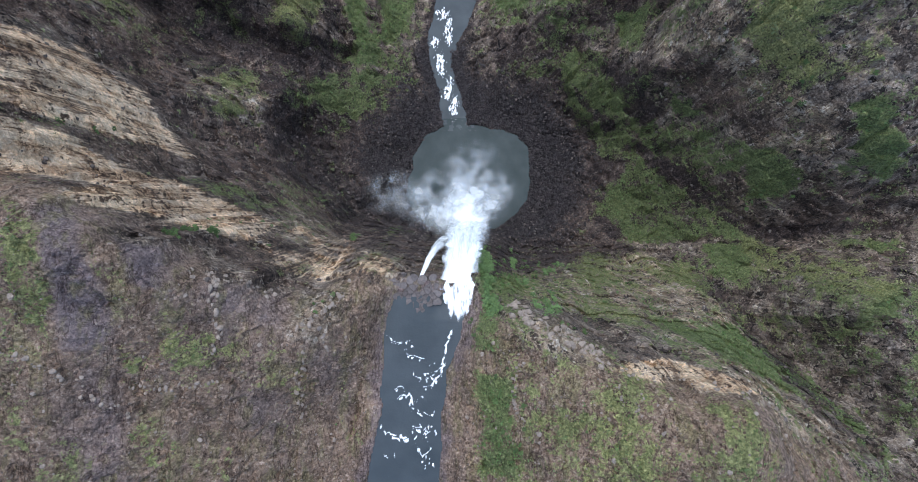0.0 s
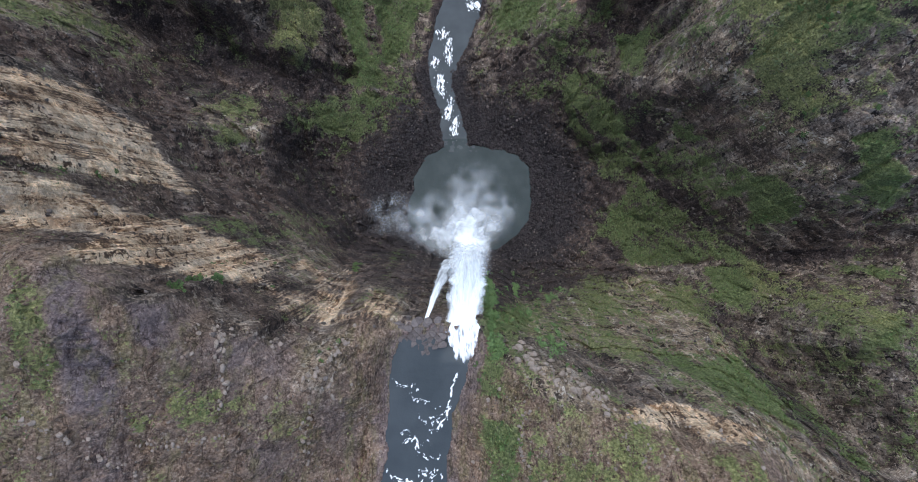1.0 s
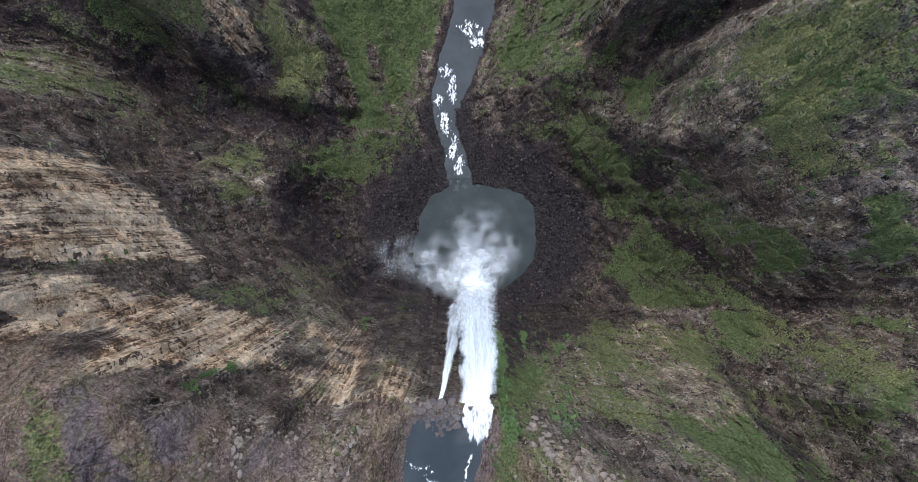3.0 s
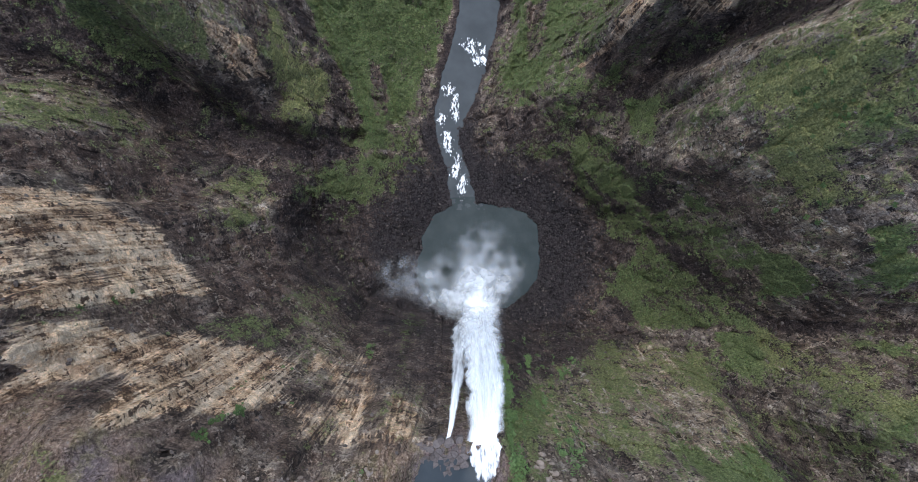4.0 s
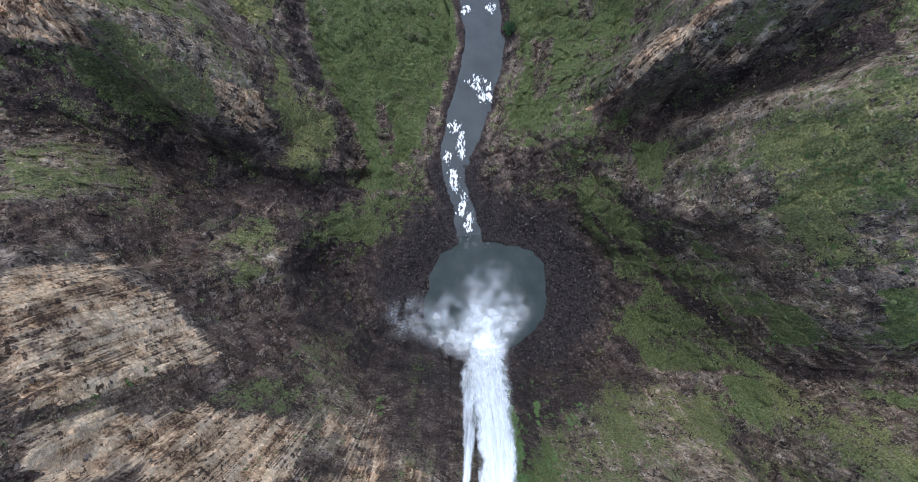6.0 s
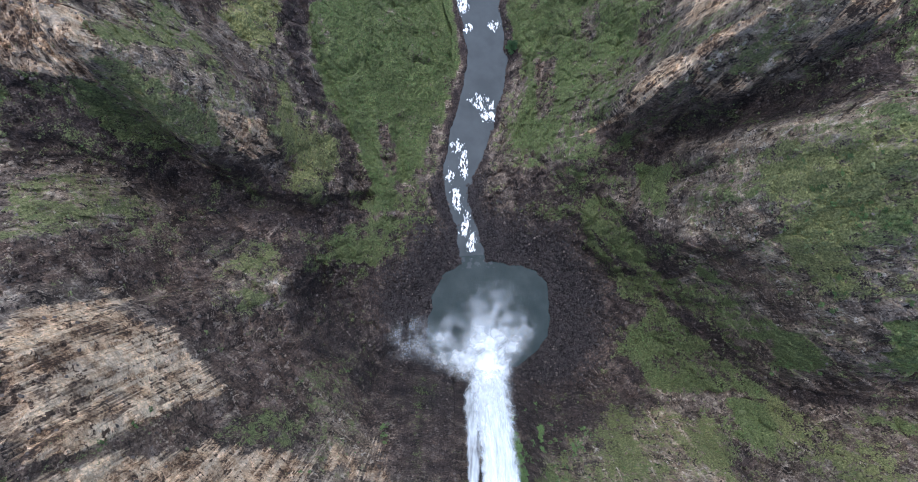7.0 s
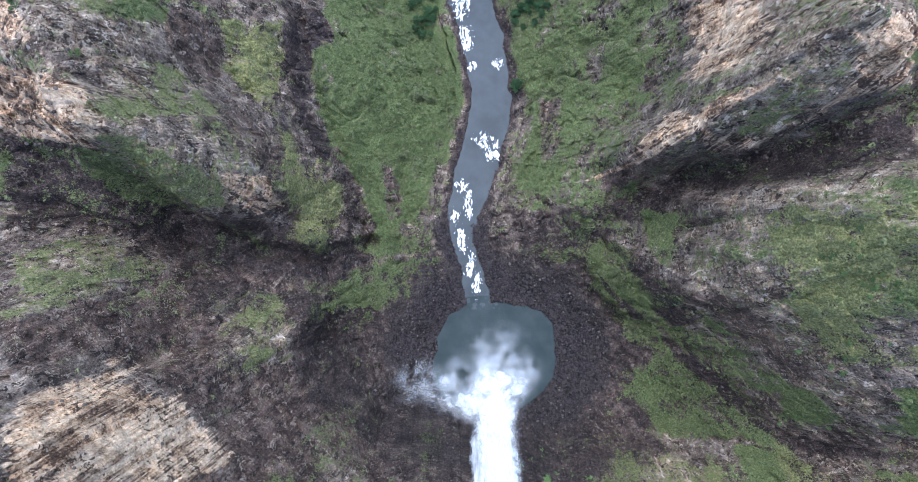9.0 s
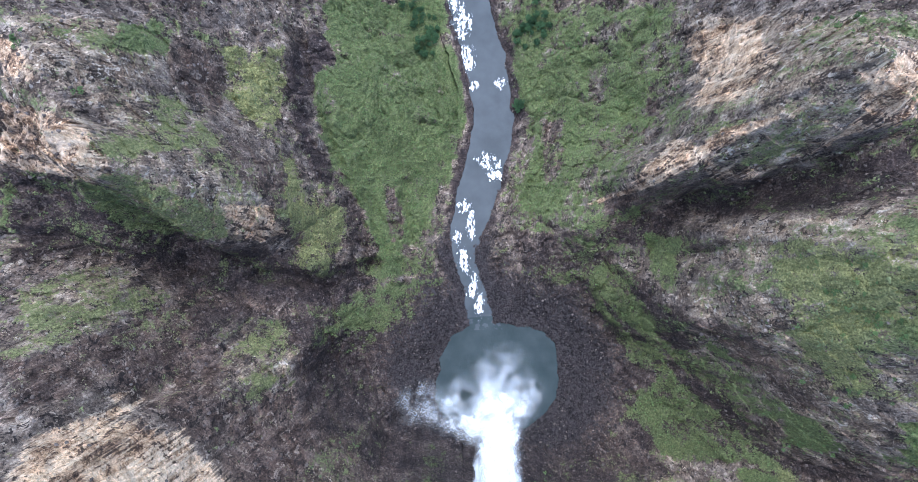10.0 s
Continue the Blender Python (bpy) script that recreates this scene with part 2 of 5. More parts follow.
def water_material(name, deep, shallow):
    m, t, b = material(name, 0.36, 0.12)
    o = coords(t)
    foam = attribute(t, "foam").outputs["Fac"]
    tone = noise_node(t, o, 0.07, 3, 0.5)
    col = ramp(t, tone, (0.3, deep), (0.7, shallow))
    speck = maths(t, "MULTIPLY", maths(t, "SUBTRACT", noise_node(t, o, 1.3, 6, 0.75), 0.5), 1.7)
    white = ramp(t, maths(t, "ADD", foam, speck), (0.42, (0, 0, 0)), (0.62, (1, 1, 1)))
    t.links.new(blend(t, white, col, (0.80, 0.81, 0.82)), b.inputs["Base Color"])
    t.links.new(maths(t, "ADD", 0.36, maths(t, "MULTIPLY", foam, 0.6)), b.inputs["Roughness"])
    bump(t, b, noise_node(t, o, 1.1, 5, 0.6), 0.35, 0.25)
    return m


def spray_material(name, colour, density):
    """White water and spray: as thick as the mesh's own density says."""
    m = bpy.data.materials.new(name)
    m.use_nodes = True
    t = m.node_tree
    b = t.nodes["Principled BSDF"]
    b.inputs["Base Color"].default_value = (*colour, 1)
    b.inputs["Roughness"].default_value = 1.0
    b.inputs["Specular IOR Level"].default_value = 0.0
    b.inputs["Subsurface Weight"].default_value = 0.0
    thick = attribute(t, "thick").outputs["Fac"]
    t.links.new(maths(t, "MULTIPLY", thick, density, True), b.inputs["Alpha"])
    return m


def leaf_material(name, dark, light):
    m, t, b = material(name, 0.7, 0.25)
    info = t.nodes.new("ShaderNodeObjectInfo")
    geo = t.nodes.new("ShaderNodeNewGeometry")
    mix = maths(t, "ADD", maths(t, "MULTIPLY", info.outputs["Random"], 0.5), maths(t, "MULTIPLY", geo.outputs["Random Per Island"], 0.5))
    t.links.new(ramp(t, mix, (0.1, dark), (0.9, light)), b.inputs["Base Color"])
    return m


def stone_material(name, dark, light):
    m, t, b = material(name, 0.9, 0.25)
    info, geo = t.nodes.new("ShaderNodeObjectInfo"), t.nodes.new("ShaderNodeNewGeometry")
    o = coords(t)
    n = noise_node(t, o, 1.2, 6, 0.7)
    pick = maths(t, "ADD", maths(t, "MULTIPLY", geo.outputs["Random Per Island"], 0.35), maths(t, "MULTIPLY", info.outputs["Random"], 0.25))
    pick = maths(t, "ADD", pick, maths(t, "SUBTRACT", maths(t, "MULTIPLY", n, 1.2), 0.4))
    t.links.new(ramp(t, pick, (0.15, dark), (0.75, light)), b.inputs["Base Color"])
    bump(t, b, n, 0.8, 0.4)
    return m


GROUND = ground_material()
WATER = water_material("silty_river_water", (0.036, 0.044, 0.049), (0.056, 0.064, 0.070))
POOL_WATER = water_material("plunge_pool_water", (0.021, 0.031, 0.032), (0.034, 0.045, 0.046))
FALL = spray_material("falling_white_water", (0.93, 0.94, 0.95), 1.0)
MIST = spray_material("drifting_spray", (0.80, 0.83, 0.86), 1.0)
SHRUB = leaf_material("shrub_leaves", (0.040, 0.068, 0.022), (0.135, 0.200, 0.070))
TREE = leaf_material("riverside_tree_leaves", (0.022, 0.050, 0.020), (0.065, 0.125, 0.048))
GRASS = leaf_material("grass_blades", (0.060, 0.085, 0.028), (0.175, 0.200, 0.085))
LEDGE_LEAF = leaf_material("ledge_plant_leaves", (0.075, 0.090, 0.035), (0.20, 0.215, 0.10))
BARK = stone_material("bark", (0.035, 0.026, 0.02), (0.11, 0.085, 0.065))
BASALT = stone_material("dark_basalt", (0.011, 0.009, 0.009), (0.050, 0.042, 0.041))
LEDGE = stone_material("brown_ledge_basalt", (0.040, 0.032, 0.030), (0.165, 0.136, 0.124))
OUTCROP = stone_material("weathered_outcrop", (0.070, 0.052, 0.042), (0.27, 0.215, 0.175))
RUBBLE = stone_material("slope_stone", (0.032, 0.025, 0.023), (0.165, 0.135, 0.118))

# ---- landforms: crest, rim, foot and channel lines (x, y, height) ----
LANDFORMS = []


def landform(name, *lines):
    """Crests, edges and feet of one part of the land, each a line of places."""
    for line in lines:
        LANDFORMS.extend(line)


landform("upper_river", [(-22, -200, 180), (-17, -110, 180), (-15, -75, 179), (-14, -45, 178)], [(-4, -8, 176)])
landform("plateau_west", [(-40, -160, 190)], [(-48, -16, 202)], [(-88, -43, 213), (-51, -53, 184), (-36, -51, 176)])
landform("plateau_west_high", [(-230, -160, 235), (-130, -90, 232)])
landform("plateau_edge", [(-200, 12, 232), (-160, 12, 230)])
landform("plateau_rise", [(-170, -60, 232)])
landform("west_rim", [(-300, 40, 235), (-200, 42, 232)], [(-122, 26, 236), (-111, 25, 235), (-107, 26, 221), (-98, 13, 231), (-88, 12, 226), (-81, 5, 220), (-73, -1, 217), (-61, -7, 205), (-54, -4, 185), (-43, 2, 178), (-32, 6, 179), (-22, -3, 181)])
landform("plateau_east", [(6, -160, 190)], [(67, -28, 190), (97, -29, 182)], [(31, -44, 201), (53, -46, 208), (71, -39, 218), (88, -40, 226)])
landform("plateau_east_high", [(30, -150, 200), (70, -80, 215)])
landform("east_rim", [(240, -140, 210)], [(17, -13, 188), (27, -16, 195), (38, -21, 200), (54, -27, 192), (71, -32, 192), (105, -37, 199)], [(22, -26, 194)], [(98, -21, 142), (126, -35, 152)], [(60, -19, 149)])
landform("west_mid", [(-230, 70, 205)])
landform("west_shoulder", [(-260, 140, 154)], [(-124, 107, 77), (-107, 114, 63), (-112, 86, 72)], [(-102, 96, 28)], [(-133, 97, 104), (-151, 110, 98)], [(-87, 75, 22), (-71, 47, 25), (-97, 67, 47)])
landform("slot_west", [(-330, 230, 135)])
landform("nose_rim", [(-330, 262, 190)])
landform("nose_back", [(-300, 330, 170)])
landform("ochre_strip", [(-165, 340, 95)])
landform("meadow", [(-75, 380, 11)], [(-128, 207, 114), (-112, 235, 53)], [(-143, 178, 126)], [(-99, 206, 47)], [(-143, 166, 69)], [(-80, 188, 27)], [(-68, 269, 28), (-36, 273, 13)], [(-68, 314, 23), (-37, 326, -6)])
landform("bank_west", [(-30, 400, -7)])
landform("river", [(-4, 420, -12), (6, 318, -9), (12, 270, -9), (10, 235, -8), (-8, 200, -5), (-8, 165, -4), (-2, 130, -2), (4, 110, -2)])
landform("pool", [(4, 100, -2), (14, 75, -3), (12, 50, -2)])
landform("bank_east", [(30, 400, 2)])
landform("east_terrace", [(64, 360, 22)], [(31, 171, 17), (40, 150, 11), (70, 140, 23), (64, 124, 11), (92, 123, 30), (81, 107, 11), (110, 98, 24), (96, 72, 13)], [(-45, 188, 4)], [(-61, 152, 22), (-33, 135, 8)])
landform("spur_foot", [(100, 340, 50)])
landform("spur_mid", [(150, 330, 110)])
landform("spur_rim", [(330, 290, 210), (240, 250, 205)])
landform("slot_east", [(330, 262, 150), (240, 228, 130)])
landform("east_hill_rim", [(330, 220, 200), (230, 190, 190)])
landform("east_hill_face", [(300, 60, 140)])
landform("east_hill_top", [(260, 150, 190)], [(240, 100, 165)])
landform("gully", [(260, -130, 150)], [(169, -7, 74), (181, -29, 88), (191, -42, 102), (195, -60, 122)], [(156, 13, 53)])
landform("east_back", [(260, -80, 150)])
landform("slot_west_n", [(-330, 250, 138)])
landform("spur_under", [(330, 283, 165), (240, 243, 145)])
landform("east_far", [(330, 10, 140), (300, -60, 160)])
landform("nose_edge", [(-169, 203, 186), (-162, 203, 173), (-166, 199, 145), (-158, 188, 137), (-151, 180, 121), (-120, 187, 104), (-114, 198, 83)], [(-114, 225, 69)])
landform("west_slot", [(-236, 205, 124), (-218, 203, 116), (-198, 190, 113)], [(-174, 167, 72)], [(-223, 176, 113), (-197, 168, 107), (-232, 177, 118)], [(-114, 152, 50), (-80, 159, 27)])
landform("spur_edge", [(164, 215, 181), (154, 215, 163), (148, 208, 145), (131, 204, 135), (106, 204, 135), (92, 206, 112)], [(82, 204, 61), (72, 184, 56), (97, 190, 59), (127, 198, 56)])
landform("east_slot", [(136, 187, 72), (119, 175, 54)], [(68, 175, 56)], [(130, 164, 74)], [(139, 181, 116), (163, 185, 143), (174, 186, 163)], [(112, 153, 58)], [(130, 172, 110), (144, 175, 137)])
landform("east_hill_edge", [(168, 174, 187), (163, 171, 177), (157, 175, 154), (144, 174, 138), (130, 171, 111), (127, 168, 86), (122, 146, 80), (107, 165, 56), (104, 143, 55), (113, 125, 65), (122, 113, 67), (140, 100, 67)])
landform("east_hill_foot", [(115, 101, 47), (124, 84, 33), (145, 68, 47), (162, 51, 50), (187, 34, 60), (192, 49, 99), (205, 23, 70), (214, 41, 104)], [(156, 78, 72), (176, 53, 83)], [(179, 80, 134)], [(150, 92, 76)])
landform("nose_foot", [(-192, 197, 112), (-176, 195, 106), (-168, 189, 98), (-163, 181, 84), (-153, 174, 72), (-132, 170, 66), (-117, 177, 56)])
landform("spur_foot", [(170, 206, 128), (158, 205, 112), (150, 200, 92), (132, 196, 70), (107, 195, 62), (92, 198, 60)])
landform("green_crest", [(128, 4, 76), (136, -5, 91), (146, -20, 108), (155, -34, 116), (170, -47, 122), (183, -62, 128), (192, -74, 134)])
landform("gully_wall", [(140, 3, 56), (148, -5, 66), (156, -16, 75), (166, -30, 84), (178, -42, 94), (190, -57, 108), (199, -70, 122)])
landform("green_lip", [(119, -5, 94)], [(146, 2, 58), (156, -7, 73)])
landform("west_band", [(-106, 24, 208), (-100, 19, 215), (-81, 7, 204), (-74, 7, 190), (-68, 9, 169)], [(-67, 0, 210)], [(-56, 4, 160), (-51, 12, 137)], [(-92, 20, 193)], [(-128, 36, 210), (-124, 33, 185)], [(-25, 7, 146)])
landform("meadow_step", [(-121, 273, 67), (-114, 277, 55), (-102, 279, 47)], [(-118, 239, 68), (-109, 243, 53), (-96, 242, 39), (-92, 214, 41), (-79, 208, 24)], [(-150, 271, 83), (-128, 295, 76)], [(-113, 314, 41)])
landform("river_bank", [(-23, 300, -11)], [(-13, 238, -5), (-18, 198, -7), (-24, 171, -4), (-14, 135, -1)], [(23, 209, -1), (4, 174, -2)], [(10, 126, 0)], [(-31, 83, -1)], [(56, 98, 1)])
landform("fall_wall", [(-29, 24, 90)], [(-26, 29, 41)], [(-46, 25, 83), (-60, 30, 53)], [(42, 19, 22)], [(34, 10, 64)], [(42, 34, 0), (63, 38, 4)], [(63, 15, 39)], [(-24, 18, 110)])
landform("fall_lip", [(-20, 7, 145)], [(20, 0, 140)], [(36, 20, 42)], [(-27, 14, 120)], [(-40, 37, 20)], [(17, -6, 161)], [(-37, 7, 176), (-46, 2, 174)])
landform("upper_bank", [(-30, -20, 186), (-29, -44, 177), (-2, -21, 180), (-5, -44, 176), (-18, -19, 181), (-26, -12, 181)], [(85, -32, 190), (53, -34, 208), (36, -20, 199)], [(174, -65, 168)], [(207, -60, 139)])
landform("spur_top", [(140, 233, 209), (155, 224, 191), (139, 231, 183), (136, 253, 154), (124, 224, 169)], [(117, 240, 103)], [(113, 216, 153)], [(87, 231, 49), (61, 236, 25), (39, 224, 7)], [(104, 230, 65)])
landform("east_basin", [(28, 176, 18), (59, 176, 32), (96, 169, 43)], [(107, 103, 26)], [(70, 61, 3), (108, 66, 17), (143, 61, 34)], [(88, 25, 13), (124, 26, 29), (155, 28, 45)], [(82, 159, 34)])
landform("east_hill", [(163, 154, 190)], [(156, 157, 163)], [(126, 163, 65), (129, 147, 126), (167, 135, 168)], [(118, 124, 96), (141, 120, 124), (160, 116, 147), (179, 113, 164)], [(135, 100, 55)], [(169, 92, 133)], [(153, 166, 168)], [(175, 125, 181), (190, 93, 162)], [(167, 145, 175)])
landform("east_side", [(165, 63, 78), (198, 65, 138)], [(190, 29, 59), (219, 30, 79), (240, 32, 90)], [(38, 3, 73), (68, 4, 81), (106, 1, 71), (176, 1, 79), (202, 6, 99)], [(192, -11, 131)], [(26, -2, 142)], [(93, -11, 119), (128, -11, 120), (192, -13, 130)], [(144, -40, 150), (197, -44, 122)], [(210, 62, 141), (242, 30, 99), (219, 3, 123)])
landform("east_side", [(191, -47, 105), (202, -39, 139), (200, -17, 143)])
landform("nose_top", [(-190, 201, 129), (-145, 191, 149)], [(-193, 187, 103)], [(-174, 218, 188), (-171, 230, 153), (-157, 240, 121), (-139, 255, 75)], [(-190, 252, 168), (-160, 275, 115), (-140, 293, 73)])
landform("spur_side", [(82, 237, 44)], [(97, 201, 121), (132, 199, 124), (168, 198, 126)], [(105, 197, 65)], [(116, 254, 59)], [(78, 304, 34), (114, 290, 66)], [(145, 230, 188)], [(198, 206, 145)])
landform("west_face", [(-189, 119, 167), (-184, 123, 138)], [(-171, 95, 188)], [(-167, 102, 112), (-117, 104, 72), (-94, 107, 24), (-53, 107, 13)], [(-158, 76, 203), (-150, 75, 184), (-144, 73, 152), (-135, 71, 110)], [(-58, 69, 14)], [(-145, 61, 218)], [(-122, 48, 139), (-103, 47, 116), (-81, 41, 78)], [(-140, 46, 225), (-121, 37, 192), (-110, 30, 166), (-93, 27, 145), (-72, 22, 126)])
landform("west_face", [(-117, 29, 222), (-105, 23, 206), (-87, 18, 193), (-71, 9, 168), (-53, 5, 153), (-32, 7, 158)], [(-116, 18, 238), (-101, 18, 232), (-82, 15, 182), (-32, 2, 187)], [(-114, -9, 238), (-100, -10, 231), (-84, -12, 223), (-69, -14, 211)], [(-189, 112, 160)], [(-196, 126, 167), (-184, 104, 180), (-167, 88, 201)])
landform("west_hollow", [(-190, 152, 124), (-180, 164, 79)], [(-107, 161, 69)], [(-153, 137, 71)], [(-87, 143, 30)], [(-215, 152, 144)])


def spread(lo, hi, step, far):
    """Even steps from lo to hi, then ever longer ones out to the horizon."""
    core, out, s = np.arange(lo, hi + step, step), [], step
    d = 0.0
    while d < far:
        s *= 1.22
        d += s
        out.append(d)
    out = np.array(out)
    return np.concatenate([(core[0] - out)[::-1], core, core[-1] + out])


def stretched():
    """A sheet pulled taut over all the lines of the land, on a coarse net."""
    pts = np.array(LANDFORMS, float)
    n = len(pts)
    m = np.zeros((n + 1, n + 1))
    m[:n, :n] = 1.5 * np.eye(n) - np.hypot(pts[:, None, 0] - pts[None, :, 0], pts[:, None, 1] - pts[None, :, 1])
    m[:n, n] = m[n, :n] = 1
    w = np.linalg.solve(m, np.append(pts[:, 2], 0))
    nx, ny = np.arange(-342, 343, 2.0), np.arange(-212, 433, 2.0)
    net = np.empty((len(ny), len(nx)))
    for j, y in enumerate(ny):
        net[j] = w[n] - np.hypot(nx[:, None] - pts[:, 0], y - pts[:, 1]) @ w[:n]
    return nx, ny, net


def lay(x, y):
    """Height of the land between its lines."""
    nx, ny, net = stretched()
    u = np.clip((x - nx[0]) / 2.0, 0, len(nx) - 1.001)
    v = np.clip((y - ny[0]) / 2.0, 0, len(ny) - 1.001)
    i, j = u.astype(int), v.astype(int)
    u, v = u - i, v - j
    z = (net[j, i] * (1 - u) + net[j, i + 1] * u) * (1 - v) + (net[j + 1, i] * (1 - u) + net[j + 1, i + 1] * u) * v
    return z.astype(np.float32)


POOL_RING = [(-8, 114), (-20, 108), (-28, 96), (-33, 77), (-34, 60), (-29, 47), (-18, 38), (10, 34), (34, 37), (46, 46), (54, 60), (57, 82), (55, 97), (47, 107), (30, 112), (10, 115)]
UPPER = [(-24, -260, 13, 180.2), (-20, -110, 13, 179.7), (-19, -76, 13.5, 179.4), (-16, -50, 11.8, 179.0), (-15, -33, 12.8, 178.6), (-11.5, -19, 15.0, 178.3), (-9, -9, 13.0, 178.1)]
LOWER = [(4, 104, 9, 0.0), (-0.5, 118, 8, 0.0), (-1.5, 138, 7.5, -0.6), (-9, 160, 7.5, -1.6), (-9.5, 182, 11, -2.6), (0, 208, 15, -4.0), (6.5, 226, 15, -4.8), (12.5, 248, 15.5, -5.5), (16, 271, 15.5, -6.2), (14, 294, 14.5, -7.0), (10.5, 317, 16, -7.6), (5, 340, 15, -8.4), (-1, 364, 14.5, -9.5), (-20, 480, 14, -12.0), (-40, 900, 14, -20.0)]

gx, gy = spread(-262, 275, 0.62, 2600), spread(-96, 372, 0.62, 2600)
X, Y = np.meshgrid(gx.astype(np.float32), gy.astype(np.float32))
wx = X + 2.0 * fbm(X, Y, 22, 4, 11) + 1.0 * fbm(X, Y, 5, 2, 15)
wy = Y + 2.0 * fbm(X, Y, 22, 4, 12) + 1.0 * fbm(X, Y, 5, 2, 16)
Z = lay(wx, wy)


def steepness(z):
    dy, dx = np.gradient(z, gy, gx)
    return np.hypot(dx, dy)


pool_d = outline_distance(X + 2.2 * fbm(X, Y, 9, 3, 21), Y + 2.2 * fbm(X, Y, 9, 3, 22), POOL_RING)
up_d, up_v = near_line(X + 1.6 * fbm(X, Y, 8, 3, 23), Y, UPPER)
low_d, low_v = near_line(X + 3.0 * fbm(X, Y, 11, 3, 24), Y + 1.5 * fbm(X, Y, 8, 2, 25), LOWER)
n_warp = fbm(X, Y, 4, 3, 33)
steep = steepness(Z)
cliff = smooth(0.65, 1.5, steep)
rugged = smooth(0.15, 0.8, steep)
rim_y = np.interp(X, [-300, -200, -160, -136, -122, -111, -98, -88, -81, -73, -61, -54, -43, -37, -14, 4, 17, 27, 38, 54, 71, 90, 105, 119, 140, 170, 240], [40, 42, 38, 34, 27, 25, 15, 12, 5, -1, -7, -5, 0, 3, 2, 0, -12, -17, -22, -28, -33, -36, -38, -47, -62, -95, -140])
plateau = smooth(1.5, -3.5, Y - rim_y + 5 * fbm(X, Y, 12, 4, 34))
cliff, rugged = cliff * (1 - 0.85 * plateau), rugged * (1 - 0.7 * plateau)
# benches of the lava flows, broken into blocks, on steep ground
b1, facet1, _ = cells(X + 2 * n_warp, Y - 2 * n_warp, 9.0, 301)
b2, facet2, _ = cells(X, Y + n_warp, 3.6, 311)
_, facet3, _ = cells(X, Y, 1.9, 321)
bed = Z / 12.0 + 0.7 * fbm(X, Y, 60, 3, 31) + 0.30 * b1
f = bed - np.floor(bed)
Z += cliff * 12.0 * 0.42 * (f - smooth(0.40, 0.72, f))
bed = Z / 4.0 + 0.8 * fbm(X, Y, 25, 3, 32) + 0.35 * b2
f = bed - np.floor(bed)
Z += cliff * 4.0 * 0.1 * (f - smooth(0.3, 0.7, f))
# gullies, blocks and rubble
blocky = np.clip(rugged * (0.75 + 0.6 * fbm(X, Y, 40, 3, 48)), 0, 1)
Z += rugged * (3.0 * ridged(X, Y, 30, 5, 41) + 0.9 * fbm(X, Y, 6, 3, 42))
Z += blocky * (2.0 * facet1 + 0.75 * facet2 + 0.22 * facet3)
# creases worn by runoff
crease = np.clip(1 - 4.5 * np.abs(fbm(wx, wy, 34, 4, 49)), 0, 1) ** 2
crease2 = np.clip(1 - 4.5 * np.abs(fbm(wx, wy, 13, 3, 50)), 0, 1) ** 2
Z -= rugged * (4.2 * crease + 1.8 * crease2)


def carve(depth, width, *line):
    """A ravine or deep joint cut into the land along a line."""
    r = 3 * width + 6
    xs, ys = [p[0] for p in line], [p[1] for p in line]
    i0, i1 = np.searchsorted(gx, (min(xs) - r, max(xs) + r))
    j0, j1 = np.searchsorted(gy, (min(ys) - r, max(ys) + r))
    at = (slice(j0, j1), slice(i0, i1))
    d, _ = near_line(wx[at], wy[at], [(*p, 0) for p in line])
    Z[at] -= depth * smooth(width * 1.2, 0.25 * width, d * (1 + 0.4 * n_warp[at]))


carve(6, 5, (75, 124), (98, 104), (118, 100))
carve(6, 5, (124, 89), (145, 82), (158, 84), (171, 80))
carve(5, 4, (68, 145), (86, 118), (102, 103))
carve(8, 5, (-102, 114), (-107, 96), (-109, 75))
carve(6, 5, (-116, 316), (-110, 282), (-104, 252), (-91, 222), (-87, 203), (-79, 163))
carve(8, 6, (-152, 173), (-141, 158), (-101, 151), (-74, 162))
carve(7, 6, (-245, 182), (-223, 182), (-197, 169), (-176, 160))
carve(6, 6, (-142, 34), (-131, 37), (-128, 42), (-114, 45))
carve(5, 4, (-150, 61), (-144, 65), (-133, 54))
carve(4, 4, (-97, 61), (-72, 30), (-54, 16))
carve(4, 4, (-53, 221), (-54, 201), (-49, 174))
carve(4, 4, (56, 265), (50, 230), (37, 206))
carve(4, 4, (132, 45), (154, 23), (177, 19), (198, -1))
carve(4, 4, (18, -3), (40, -13), (66, -18), (101, -22))
carve(5, 4, (113, 168), (104, 146), (108, 123))
carve(5, 4, (88, 160), (104, 125), (127, 97))

Z += 0.50 * fbm(X, Y, 7, 4, 44) + 0.16 * fbm(X, Y, 1.9, 2, 45)
ribs = ridged(X + 0.15 * Y + 2 * n_warp, 0.3 * Y, 14, 4, 46)
steps = np.floor(3 * fbm(X + 0.12 * Y + 3 * n_warp, 0.22 * Y, 18, 3, 35) + 0.15 * b2)
Z += plateau * (1.5 * ribs + 0.9 * steps + smooth(-0.1, 0.25, fbm(X, Y, 16, 4, 47)) * (0.85 * facet2 + 0.55 * facet3))


